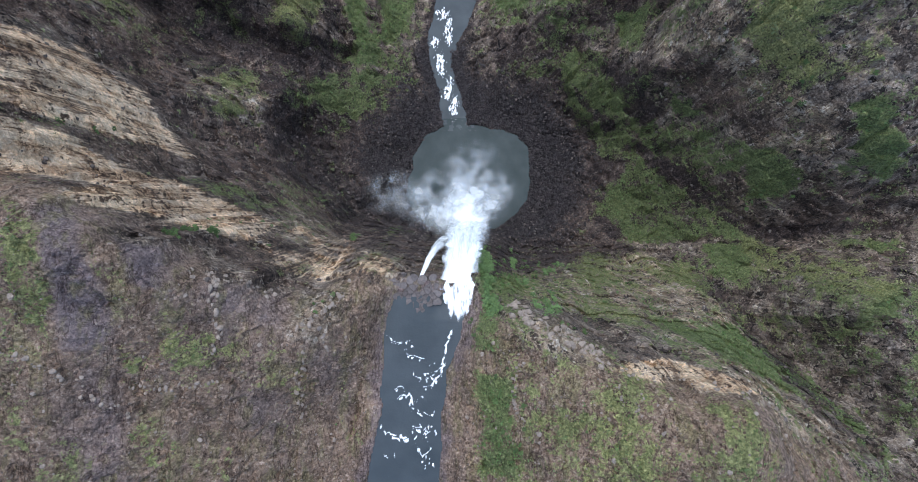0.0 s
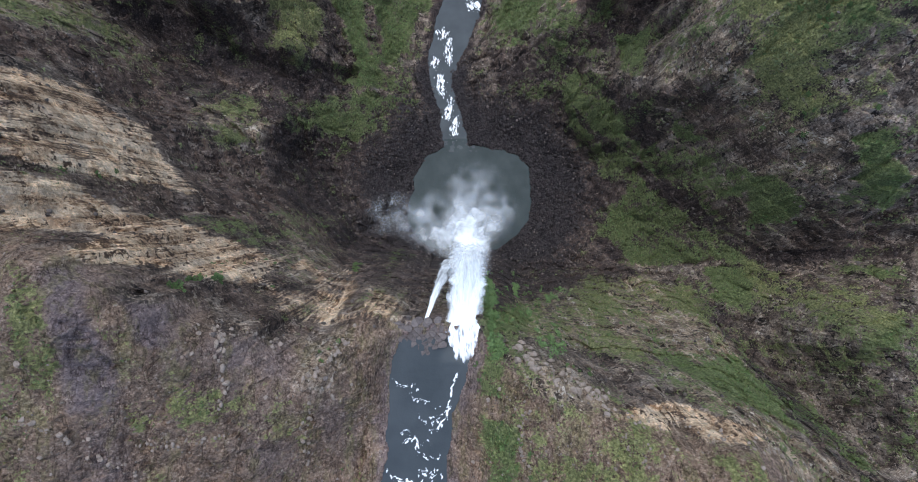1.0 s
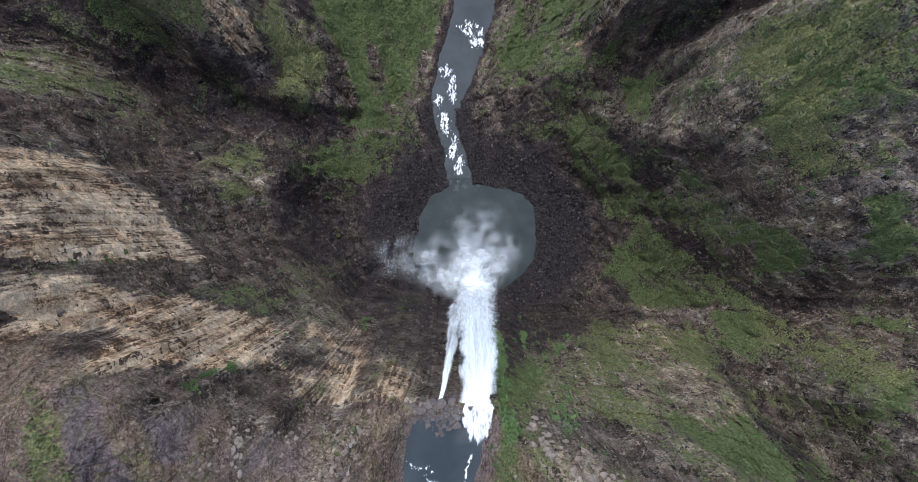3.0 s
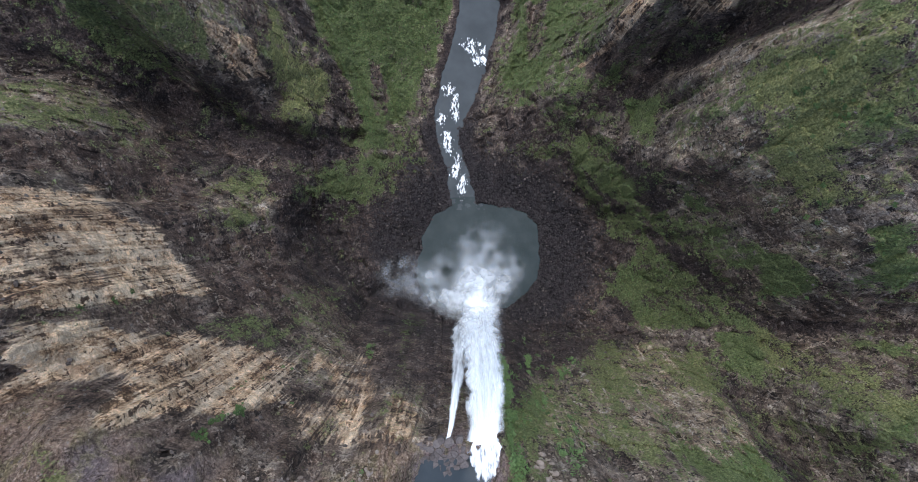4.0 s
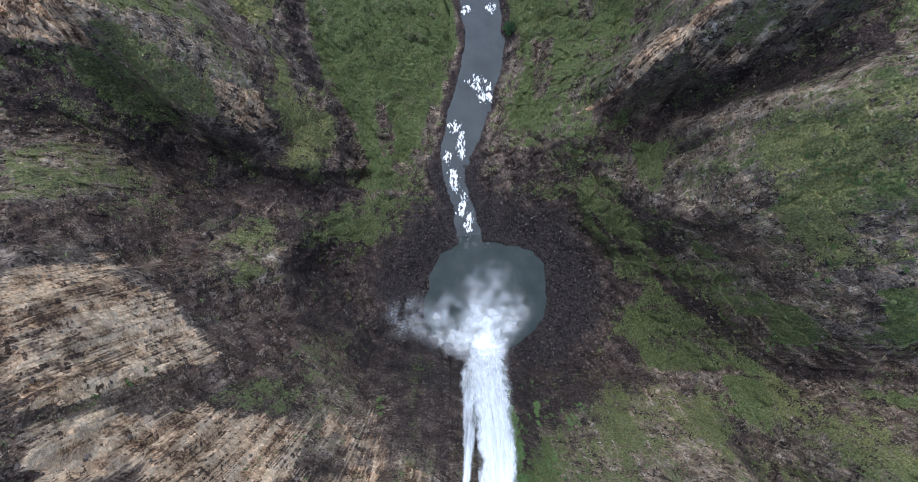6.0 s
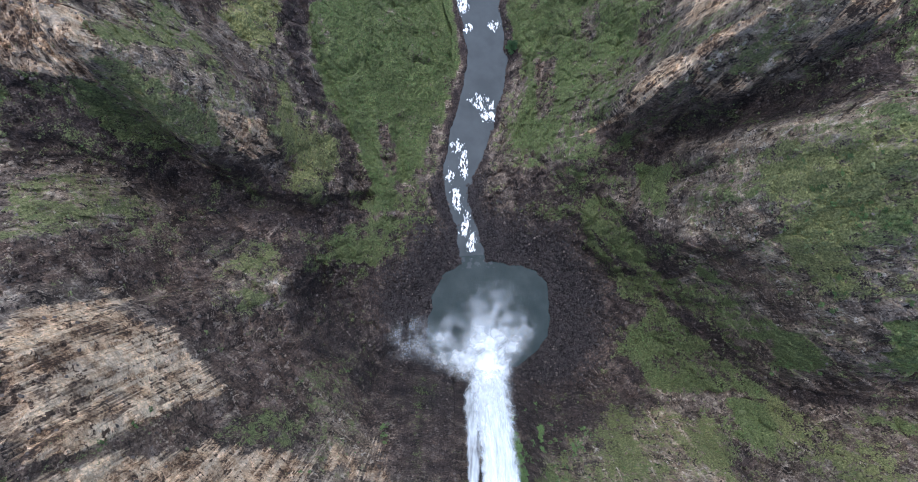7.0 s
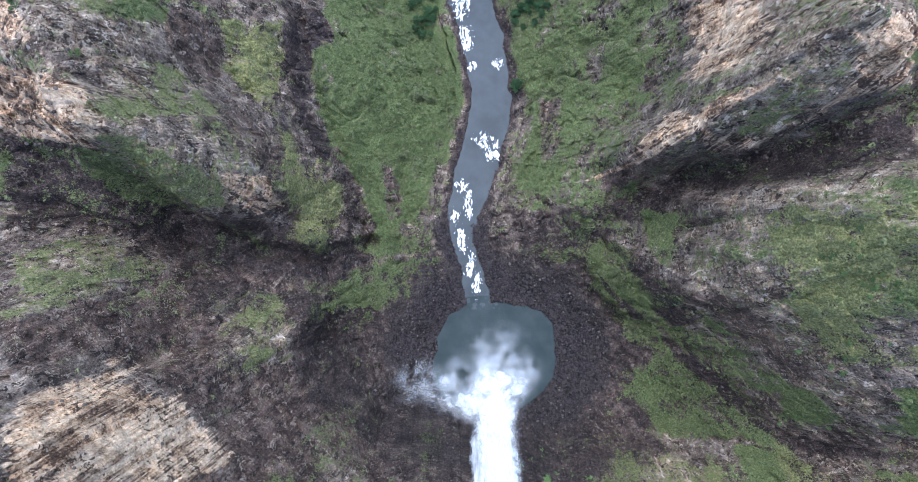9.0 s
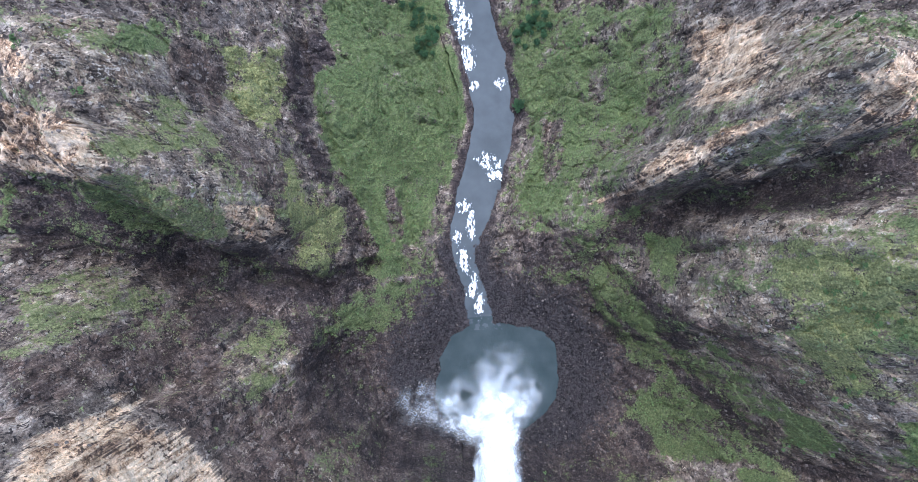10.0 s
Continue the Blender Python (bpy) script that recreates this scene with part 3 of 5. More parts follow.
def blurred(a, r):
    """A running mean over 2r + 1 cells, twice along each axis."""
    for axis in (0, 1, 0, 1):
        pad = [(r + 1, r) if k == axis else (0, 0) for k in (0, 1)]
        c = np.cumsum(np.pad(a, pad, mode="edge"), axis=axis, dtype=np.float64)
        n = a.shape[axis]
        hi, lo = [slice(None)] * 2, [slice(None)] * 2
        hi[axis], lo[axis] = slice(2 * r + 1, 2 * r + 1 + n), slice(0, n)
        a = ((c[tuple(hi)] - c[tuple(lo)]) / (2 * r + 1)).astype(np.float32)
    return a


def combed(grain, steps, down, right):
    """Grain drawn out into streaks along a direction field, evened to 0..1."""
    ny, nx = grain.shape
    jj, ii = np.meshgrid(np.arange(ny, dtype=np.float32), np.arange(nx, dtype=np.float32), indexing="ij")
    total = np.zeros_like(grain)
    for sign in (1, -1):
        pj, pi = jj.copy(), ii.copy()
        for _ in range(steps):
            j, i = np.clip(pj, 0, ny - 1).astype(np.int32), np.clip(pi, 0, nx - 1).astype(np.int32)
            total += grain[j, i]
            pj += sign * down[j, i]
            pi += sign * right[j, i]
    total = (total - total.mean()) / total.std()
    return (0.5 + 0.5 * np.tanh(0.85 * total)).astype(np.float32)


soft_z = blurred(Z, 6)
down, right = np.gradient(soft_z)
slope_len = np.hypot(down, right) + 1e-4
down, right = down / slope_len, right / slope_len
dice = np.random.default_rng(7)
speckle = dice.random(Z.shape, dtype=np.float32)
GROOVE = combed(blurred(speckle, 2), 26, down, right)
THREAD = combed(dice.random(Z.shape, dtype=np.float32), 9, down, right)
BEDDING = combed(blurred(dice.random(Z.shape, dtype=np.float32), 1), 16, -right, down)
Z += rugged * (0.6 * (GROOVE - 0.5) + 0.35 * (THREAD - 0.5) + 0.4 * (BEDDING - 0.5))
# channels
for d, width, level, rise in ((pool_d, 0.0, 0.0, 16.0), (up_d, up_v[..., 0], up_v[..., 1], 8.0), (low_d, low_v[..., 0], low_v[..., 1], 11.0)):
    off = d - width
    if d is up_d:
        off = np.where(Y > -6, np.maximum(off, (Y + 6) * 1.0), off)
    bank = level + 0.25 + 0.10 * np.maximum(off, 0) + 0.5 * fbm(X, Y, 5, 3, 51)
    Z = np.where(off < rise, np.where(off < 0, np.minimum(Z, level - 0.6), np.maximum(bank, Z * smooth(0, rise, off) + (1 - smooth(0, rise, off)) * np.minimum(Z, bank + 0.35 * off))), Z)
    Z = np.where(off < 0, level - 0.5 - 1.2 * smooth(0, 4, -off), Z)
for d, width, level in ((up_d, up_v[..., 0], up_v[..., 1]), (low_d, low_v[..., 0], low_v[..., 1]), (pool_d, 0.0, 0.0)):
    off = d - width
    if d is up_d:
        off = np.where(Y > -6, np.maximum(off, Y + 6), off)
    Z = np.where(off < 0, np.minimum(Z, level - 0.5 - 1.2 * smooth(0, 4, -off)), Z)
# the notch that the fall has cut into the rim
notch, _ = near_line(X, Y, [(-2, -14, 0), (1, -8, 0), (3, 4, 0)])
Z = np.where((notch < 7) & (Y > -20) & (Y < 8), np.minimum(Z, 176.6 + 0.05 * notch ** 2), Z)
rim = np.interp(Y + 0.9 * fbm(X, Y, 5, 3, 55), [-0.6, 0.2, 2, 6, 12, 18, 22, 28, 32], [178.4, 174, 165, 148, 125, 105, 70, 20, 4])
rim = rim + 14 * np.maximum(0, np.abs(X + 5) - 11)
Z = np.where((Y > -0.6) & (Y < 32) & (np.abs(X + 5) < 30), np.minimum(Z, rim + 0.8 * facet2), Z)
steep = steepness(Z)


FRAY = fbm(X, Y, 5, 4, 71, 0.62)
RAG = 0.8 * fbm(X, Y, 17, 6, 70, 0.62) + 0.5 * FRAY
flat = 1 - smooth(0.5, 1.2, steep)
n1, n2 = fbm(X, Y, 45, 5, 61), fbm(X, Y, 16, 4, 62)
east = smooth(-10, 60, X)
COVER = {
    "grass": 0.20 + 0.24 * flat + 0.20 * n1 + 0.24 * n2 + 0.10 * east - 0.25 * crease - plateau * (0.33 - 0.20 * east) + plateau * (0.05 + 0.6 * fbm(X + 0.15 * Y, 0.28 * Y, 12, 5, 66)),
    "lush": 0.35 + 0.4 * n1 + 0.3 * n2 + 0.25 * east,
    "pale": 0.14 + 0.25 * n1,
    "soil": np.clip(plateau * 1.1 - 0.25 * np.clip(n2, 0, 1), 0, 1),
    "brown": np.clip(0.15 + 0.6 * n2, 0, 1),
    "wet_and_shade": np.zeros_like(Z),
    "grey": np.clip(0.3 * n1, 0, 1),
    "slab": np.clip(1.2 * fbm(X + 0.15 * Y, 0.25 * Y, 16, 4, 67) - 0.15, 0, 1),
    "ochre": 0.55 * plateau,
}
# what grows or lies bare in each kind of ground, with painted shade
KINDS = {
    "pale": {"grass": 0.04, "pale": 0.92, "grey": 0.0, "brown": 0.0, "soil": 0.1, "slab": 0.0},
    "grey": {"grass": 0.33, "grey": 0.9, "pale": 0.12, "brown": 0.0, "soil": 0.2, "slab": 0.0},
    "brown": {"grass": 0.22, "pale": 0.03, "grey": 0.0, "brown": 0.85},
    # slots, ravines and hollows: their shade goes into the colour, over dark rock
    "dark": {"grass": 0.20, "grey": 0.0, "pale": 0.0, "brown": 1.0, "wet_and_shade": 0.7},
    "lush": {"grass": 0.78, "lush": 0.95, "ochre": 0.0, "slab": 0.0, "pale": 0.1},
    # green ground, with the shade of slots and basin in its colour
    "green": {"grass": 0.60, "lush": 0.85, "ochre": 0.1, "brown": 0.8, "wet_and_shade": 0.5, "pale": 0.0, "grey": 0.0},
    "olive": {"grass": 0.53, "lush": 0.35, "ochre": 0.35, "pale": 0.15, "grey": 0.65, "brown": 0.2},
    "ochre": {"grass": 0.62, "lush": 0.25, "grey": 0.5, "ochre": 1.0, "slab": 0.0},
    "slab": {"grass": 0.08, "slab": 1.0, "ochre": 0.0},
}


def region(kind, amount, *outline):
    """Ground of one kind within an outline on the plan, with a ragged edge."""
    xs, ys = [p[0] for p in outline], [p[1] for p in outline]
    i0, i1 = np.searchsorted(gx, (min(xs) - 9, max(xs) + 9))
    j0, j1 = np.searchsorted(gy, (min(ys) - 9, max(ys) + 9))
    at = (slice(j0, j1), slice(i0, i1))
    d = outline_distance(X[at], Y[at], list(outline))
    broad = max(1.0, -float(d.min()))
    edge = min(2.5, 0.4 * broad)
    p = amount * smooth(edge, -edge, d - 0.15 * edge + min(7.0, 0.45 * broad) * RAG[at])
    for key, value in KINDS[kind].items():
        COVER[key][at] += p * (value + 0.35 * n2[at] * (key == "grass") - COVER[key][at])


region("green", 1.0, (20, 158), (80, 165), (92, 159), (102, 151), (108, 141), (112, 127), (119, 114), (139, 94), (151, 73), (183, 28), (137, 22), (101, 36), (82, 103), (68, 133))
region("green", 0.95, (-119, 139), (-80, 145), (-32, 150), (-24, 137), (-41, 119), (-83, 99), (-96, 78), (-108, 97), (-111, 115))
region("green", 0.75, (-233, 213), (-214, 205), (-135, 160), (-101, 145), (-125, 135), (-154, 144), (-183, 159), (-199, 171), (-222, 183), (-242, 185), (-238, 205))
region("olive", 0.7, (-222, 155), (-210, 160), (-207, 164), (-197, 163), (-186, 148), (-182, 136), (-184, 132), (-189, 123), (-196, 121), (-202, 131))
region("olive", 0.8, (-154, 117), (-134, 130), (-113, 125), (-111, 105), (-124, 95), (-143, 99))
region("brown", 0.9, (-197, 163), (-178, 146), (-164, 126), (-157, 119), (-131, 96), (-116, 70), (-77, 45), (-62, 24), (-70, 25), (-84, 27), (-113, 43), (-121, 50), (-153, 95), (-168, 103), (-173, 110), (-186, 145))
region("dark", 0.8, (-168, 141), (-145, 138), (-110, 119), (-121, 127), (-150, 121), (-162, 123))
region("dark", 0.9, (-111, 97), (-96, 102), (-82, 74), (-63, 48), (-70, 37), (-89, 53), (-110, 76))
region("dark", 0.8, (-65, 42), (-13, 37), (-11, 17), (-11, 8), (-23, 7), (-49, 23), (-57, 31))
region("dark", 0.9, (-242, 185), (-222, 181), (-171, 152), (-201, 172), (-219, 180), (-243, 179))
region("pale", 0.9, (-184, 101), (-175, 102), (-156, 93), (-121, 52), (-126, 48), (-131, 47), (-134, 46), (-143, 50), (-146, 47), (-146, 52), (-158, 68), (-167, 86))
region("brown", 0.8, (-139, 52), (-129, 49), (-126, 45), (-128, 40), (-130, 37), (-137, 40), (-136, 46))
region("grey", 0.9, (-146, 52), (-138, 51), (-137, 46), (-136, 42), (-143, 44))
region("pale", 1, (-121, 40), (-93, 25), (-85, 25), (-82, 19), (-86, 17), (-98, 21), (-102, 23), (-103, 21), (-109, 22), (-116, 28), (-113, 29), (-123, 33))
region("pale", 0.9, (-143, 32), (-138, 37), (-131, 37), (-132, 34), (-132, 32), (-140, 29))
region("brown", 0.9, (-136, 33), (-124, 34), (-115, 31), (-115, 27), (-118, 27), (-136, 25), (-138, 26))
region("pale", 0.9, (-80, 11), (-66, 10), (-61, 1))
region("pale", 0.9, (-38, 12), (-31, 9), (-23, 0), (-32, 2), (-38, 6))
region("pale", 0.6, (-83, 23), (-81, 30), (-63, 20), (-56, 14), (-64, 15))
region("pale", 0.7, (-94, 52), (-91, 51), (-80, 38), (-82, 38))
region("pale", 0.7, (-62, 33), (-57, 32), (-50, 26), (-56, 27))
region("green", 0.6, (-118, 47), (-100, 42), (-90, 32), (-91, 29), (-101, 33), (-113, 40), (-120, 41))
region("green", 0.6, (-62, 17), (-40, 16), (-42, 10), (-60, 12))
region("brown", 0.8, (-87, 17), (-84, 20), (-69, 14), (-49, 12), (-40, 3), (-62, 1), (-66, 5), (-73, 5), (-82, 9))
region("lush", 1, (-98, 18), (-89, 14), (-95, 15))
region("lush", 1, (-56, 25), (-48, 26), (-46, 24), (-55, 23))
region("lush", 0.8, (-121, 93), (-115, 94), (-113, 76), (-118, 80))
region("lush", 0.8, (-161, 150), (-153, 148), (-147, 142), (-159, 144))
region("grey", 0.8, (-214, 253), (-193, 245), (-166, 227), (-126, 194), (-123, 182), (-138, 180), (-146, 180), (-161, 192), (-160, 195), (-161, 203), (-232, 220), (-226, 234), (-215, 246))
region("olive", 0.5, (-140, 202), (-126, 194), (-131, 182), (-138, 181), (-146, 181), (-160, 189), (-146, 194))
region("pale", 0.9, (-230, 226), (-158, 203), (-166, 201), (-211, 212), (-236, 215))
region("pale", 0.9, (-216, 270), (-195, 255), (-193, 246), (-214, 251))
region("pale", 0.9, (-125, 199), (-121, 197), (-118, 191), (-125, 182), (-129, 179))
region("grey", 0.7, (-218, 280), (-192, 284), (-183, 289), (-162, 280), (-164, 270), (-167, 250), (-167, 230), (-185, 240))
region("olive", 0.6, (-205, 281), (-186, 283), (-183, 287), (-175, 268), (-184, 256))
region("brown", 0.9, (-162, 283), (-150, 293), (-151, 269), (-148, 254), (-150, 247), (-161, 262))
region("brown", 0.8, (-149, 233), (-128, 231), (-113, 213), (-115, 197), (-130, 206), (-140, 218))
region("brown", 0.8, (-119, 193), (-98, 213), (-91, 204), (-88, 189), (-86, 175), (-102, 167), (-119, 177))
region("lush", 0.9, (-181, 285), (-169, 294), (-163, 288), (-163, 277), (-173, 271))
region("lush", 0.9, (-165, 249), (-160, 255), (-152, 237), (-156, 228))
region("ochre", 1, (-149, 296), (-129, 298), (-119, 302), (-120, 247), (-119, 234), (-141, 249), (-151, 268))
region("ochre", 0.6, (-113, 213), (-103, 204), (-97, 174), (-107, 170), (-114, 198))
region("ochre", 0.7, (-119, 230), (-115, 229), (-107, 199), (-112, 198))
region("lush", 1, (-101, 330), (-89, 330), (-38, 333), (-10, 329), (-5, 269), (-22, 219), (-37, 193), (-45, 179), (-67, 169), (-90, 215), (-101, 240), (-110, 271), (-102, 297))
region("green", 0.8, (-235, 216), (-211, 212), (-165, 198), (-165, 195), (-162, 191), (-163, 187), (-156, 182), (-186, 175), (-247, 185), (-242, 207))
region("lush", 1, (-100, 348), (-51, 361), (-9, 366), (-10, 337), (-38, 336), (-100, 320))
region("dark", 1, (-119, 298), (-116, 314), (-104, 319), (-93, 304), (-106, 289), (-110, 271), (-105, 240), (-101, 232), (-90, 212), (-98, 213), (-114, 237), (-120, 268))
region("brown", 0.9, (-66, 217), (-58, 218), (-53, 180), (-63, 175))
region("dark", 0.7, (-90, 212), (-84, 204), (-73, 175), (-86, 175))
region("green", 0.8, (-83, 167), (-32, 166), (-33, 153), (-69, 152), (-88, 159))
region("lush", 0.9, (-69, 173), (-57, 175), (-55, 155), (-67, 154))
region("lush", 0.7, (-73, 143), (-24, 151), (-28, 144), (-61, 136))
region("lush", 0.8, (18, 354), (70, 337), (79, 309), (80, 254), (76, 224), (68, 213), (50, 191), (29, 198), (43, 241), (42, 257), (41, 273), (25, 296))
region("lush", 0.6, (80, 333), (99, 324), (106, 318), (115, 315), (126, 303), (127, 293), (124, 260), (115, 234), (112, 236), (110, 240), (106, 242), (88, 219), (83, 211), (73, 229), (78, 257))
region("lush", 0.9, (66, 280), (75, 277), (69, 230), (62, 232))
region("lush", 0.9, (91, 284), (108, 269), (109, 259), (106, 245), (99, 251), (88, 254))
region("brown", 0.7, (50, 262), (64, 263), (60, 228), (49, 213))
region("dark", 0.6, (110, 262), (116, 259), (111, 244))
region("grey", 1, (121, 309), (126, 302), (140, 294), (152, 273), (152, 267), (162, 257), (178, 257), (166, 237), (144, 231), (123, 229), (114, 235), (121, 249), (128, 272), (127, 285))
region("pale", 0.9, (131, 291), (138, 272), (138, 262), (134, 254), (128, 245), (127, 250))
region("pale", 1, (138, 231), (144, 231), (167, 240), (164, 230), (169, 223), (185, 220), (163, 216), (157, 216))
region("grey", 0.8, (123, 226), (138, 228), (152, 220), (152, 216), (151, 207), (129, 210), (122, 217))
region("pale", 0.8, (88, 205), (91, 211), (107, 226), (105, 218), (106, 210), (93, 202))
region("pale", 0.8, (103, 209), (121, 208), (134, 205), (155, 214), (156, 209), (137, 200))
region("olive", 0.9, (113, 228), (120, 222), (125, 214), (141, 219), (147, 213), (157, 208), (139, 203), (115, 208), (108, 215))
region("brown", 0.8, (81, 198), (129, 200), (133, 199), (136, 189), (83, 180))
# shade of the east slot below the spur wall, put into the colour
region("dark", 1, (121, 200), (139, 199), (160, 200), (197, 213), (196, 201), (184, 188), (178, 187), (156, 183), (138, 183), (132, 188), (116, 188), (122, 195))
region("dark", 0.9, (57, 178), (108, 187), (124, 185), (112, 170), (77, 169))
region("green", 0.8, (68, 184), (94, 192), (107, 189), (72, 179))
region("grey", 0.9, (131, 179), (159, 177), (172, 180), (198, 191), (172, 172), (154, 164), (141, 167), (140, 155), (132, 159))
region("grey", 0.7, (119, 141), (127, 155), (136, 148), (139, 125), (137, 118), (126, 126), (118, 126))
region("ochre", 0.6, (139, 150), (148, 141), (155, 138), (168, 116), (189, 100), (196, 87), (168, 97), (143, 130), (139, 139))
region("olive", 0.6, (143, 175), (171, 168), (170, 154), (175, 141), (177, 127), (191, 97), (168, 116), (155, 138), (144, 147), (140, 152))
region("pale", 0.8, (146, 117), (155, 112), (162, 96), (156, 101))
region("pale", 0.8, (160, 92), (171, 86), (185, 72), (192, 65), (181, 65))
region("grey", 0.7, (131, 128), (145, 122), (152, 113), (155, 103), (148, 107), (138, 117))
region("lush", 0.9, (154, 162), (162, 160), (162, 147), (154, 152))
region("lush", 0.8, (166, 177), (166, 171), (170, 167), (166, 158), (160, 162))
region("lush", 0.9, (168, 135), (173, 131), (174, 121), (168, 125))
region("lush", 0.9, (118, 124), (133, 118), (153, 96), (142, 99))
region("lush", 0.9, (164, 77), (179, 68), (192, 49), (178, 47))
region("lush", 0.9, (186, 82), (196, 85), (205, 67), (221, 56), (238, 44), (200, 59))
region("lush", 0.8, (144, 92), (163, 81), (168, 63), (153, 70), (150, 81))
region("lush", 0.8, (109, 175), (121, 173), (121, 163), (118, 150), (114, 138), (107, 146), (110, 161))
region("dark", 0.8, (99, 141), (105, 143), (110, 126), (119, 114), (131, 103), (124, 101), (112, 113))
region("dark", 0.7, (82, 135), (112, 102), (107, 103), (97, 113), (88, 124))
region("dark", 0.9, (118, 101), (131, 86), (146, 71), (178, 40), (191, 31), (246, 32), (244, 26), (188, 24), (169, 39), (131, 78))
region("brown", 0.7, (195, 43), (209, 50), (234, 51), (246, 33), (208, 27))
region("green", 0.8, (102, 65), (145, 62), (177, 28), (146, 23), (108, 36))
region("olive", 0.55, (191, 19), (242, 23), (237, 14), (229, 6), (218, -1), (212, -8), (207, -15), (206, -24), (192, -35), (181, -40), (162, -33), (166, -30), (163, -21), (166, -15), (168, -7))
region("grey", 0.6, (197, 14), (220, 12), (223, 4), (206, -2), (190, 2))
region("lush", 0.9, (162, 23), (181, 18), (176, 7), (171, -3), (160, 1))
region("lush", 0.9, (187, 22), (197, 14), (189, 6), (183, 12))
region("lush", 0.8, (218, 22), (242, 18), (230, 6), (211, 6), (216, 13))
region("lush", 0.9, (200, -9), (216, -6), (205, -17), (196, -17))
region("dark", 0.9, (154, 2), (161, -13), (158, -29), (173, -47), (171, -57), (149, -49), (151, -43), (147, -37), (145, -32), (147, -28), (141, -14))
region("olive", 0.9, (21, 8), (46, 8), (118, 22), (145, 4), (143, -9), (138, -12), (140, -23), (126, -22), (65, -19), (20, -8), (10, -1), (14, -4))
region("grey", 0.7, (56, -5), (89, -5), (111, -9), (128, -9), (143, -22), (118, -15), (79, -12))
region("grey", 0.7, (69, 11), (97, 14), (86, 3), (64, 5))
region("lush", 1, (108, -19), (165, -25), (160, -31), (152, -35), (151, -40), (109, -32), (102, -26))
region("lush", 0.9, (149, -42), (188, -53), (183, -57), (187, -63), (170, -60), (171, -64), (149, -59), (150, -56), (145, -50))
region("grey", 0.9, (81, -21), (104, -25), (114, -35), (155, -61), (160, -64), (133, -59), (94, -35))
region("pale", 0.9, (49, -31), (77, -30), (94, -33), (103, -39), (93, -36), (73, -36))
region("grey", 1, (20, -10), (40, -15), (56, -29), (47, -30), (23, -25))
region("lush", 0.8, (14, 6), (39, 1), (27, -9), (10, -3))
region("dark", 0.7, (33, 36), (40, 22), (38, 4), (19, 2), (18, 10), (29, 26))
region("slab", 0.9, (-115, 21), (-110, 21), (-105, 16), (-97, 0), (-95, -6), (-99, -21), (-108, -20), (-106, 3))
region("slab", 0.9, (-99, 13), (-88, 11), (-85, -3), (-90, -3), (-93, 8))
region("ochre", 0.8, (-132, 25), (-117, 23), (-108, 10), (-107, 1), (-110, -14), (-110, -19), (-113, -11), (-116, 9), (-120, 19))
region("ochre", 0.8, (-102, 13), (-96, 8), (-90, -3), (-97, 0))
region("ochre", 0.55, (-94, -3), (-73, -9), (-76, -36), (-98, -32))
region("ochre", 0.55, (-71, -13), (-45, -20), (-50, -34), (-53, -42), (-73, -33))
region("ochre", 0.5, (22, -18), (60, -32), (99, -43), (96, -46), (95, -50), (99, -61), (84, -58), (25, -69), (17, -34))
region("lush", 0.9, (8, -35), (19, -35), (22, -65), (11, -68))
region("lush", 0.7, (6, -10), (16, -14), (15, -26), (7, -27))
region("grey", 0.8, (-56, -15), (-49, -4), (-42, 2), (-40, -5), (-39, -12), (-44, -23), (-56, -20))
region("pale", 0.9, (-41, 6), (-37, 10), (-26, 8), (-24, 2))
region("grey", 0.7, (-92, 33), (-64, 22), (-50, 15), (-22, 10), (-22, 2), (-21, -1), (-36, 2), (-44, -1), (-52, 1), (-83, 22))
region("pale", 1, (-119, 39), (-99, 27), (-84, 24), (-82, 19), (-86, 17), (-101, 22), (-103, 20), (-108, 21), (-114, 25), (-115, 29), (-113, 29), (-119, 33), (-122, 37))
region("brown", 0.9, (-89, 19), (-80, 19), (-68, 13), (-52, 11), (-43, 11), (-39, 9), (-55, 3), (-70, 12), (-82, 11))
region("pale", 0.9, (-81, 11), (-74, 12), (-64, 8), (-62, 4), (-72, 5))
region("pale", 0.8, (-77, 21), (-77, 28), (-67, 23), (-55, 14))
# shade at the foot of the nose wall, painted on the slot floor
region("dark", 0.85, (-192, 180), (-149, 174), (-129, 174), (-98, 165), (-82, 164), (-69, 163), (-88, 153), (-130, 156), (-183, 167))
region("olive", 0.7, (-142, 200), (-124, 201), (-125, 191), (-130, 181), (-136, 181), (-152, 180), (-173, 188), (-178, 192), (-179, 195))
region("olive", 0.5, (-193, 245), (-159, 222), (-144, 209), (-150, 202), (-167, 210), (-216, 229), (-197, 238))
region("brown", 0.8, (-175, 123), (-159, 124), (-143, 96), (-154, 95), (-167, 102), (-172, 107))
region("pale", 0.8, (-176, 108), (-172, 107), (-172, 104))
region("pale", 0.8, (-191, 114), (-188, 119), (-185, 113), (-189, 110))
# west slot floor, coloured dark for the shade it lies in
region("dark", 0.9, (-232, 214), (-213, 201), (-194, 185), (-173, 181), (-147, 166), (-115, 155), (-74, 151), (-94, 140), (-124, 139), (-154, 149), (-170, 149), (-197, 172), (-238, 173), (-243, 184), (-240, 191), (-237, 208))
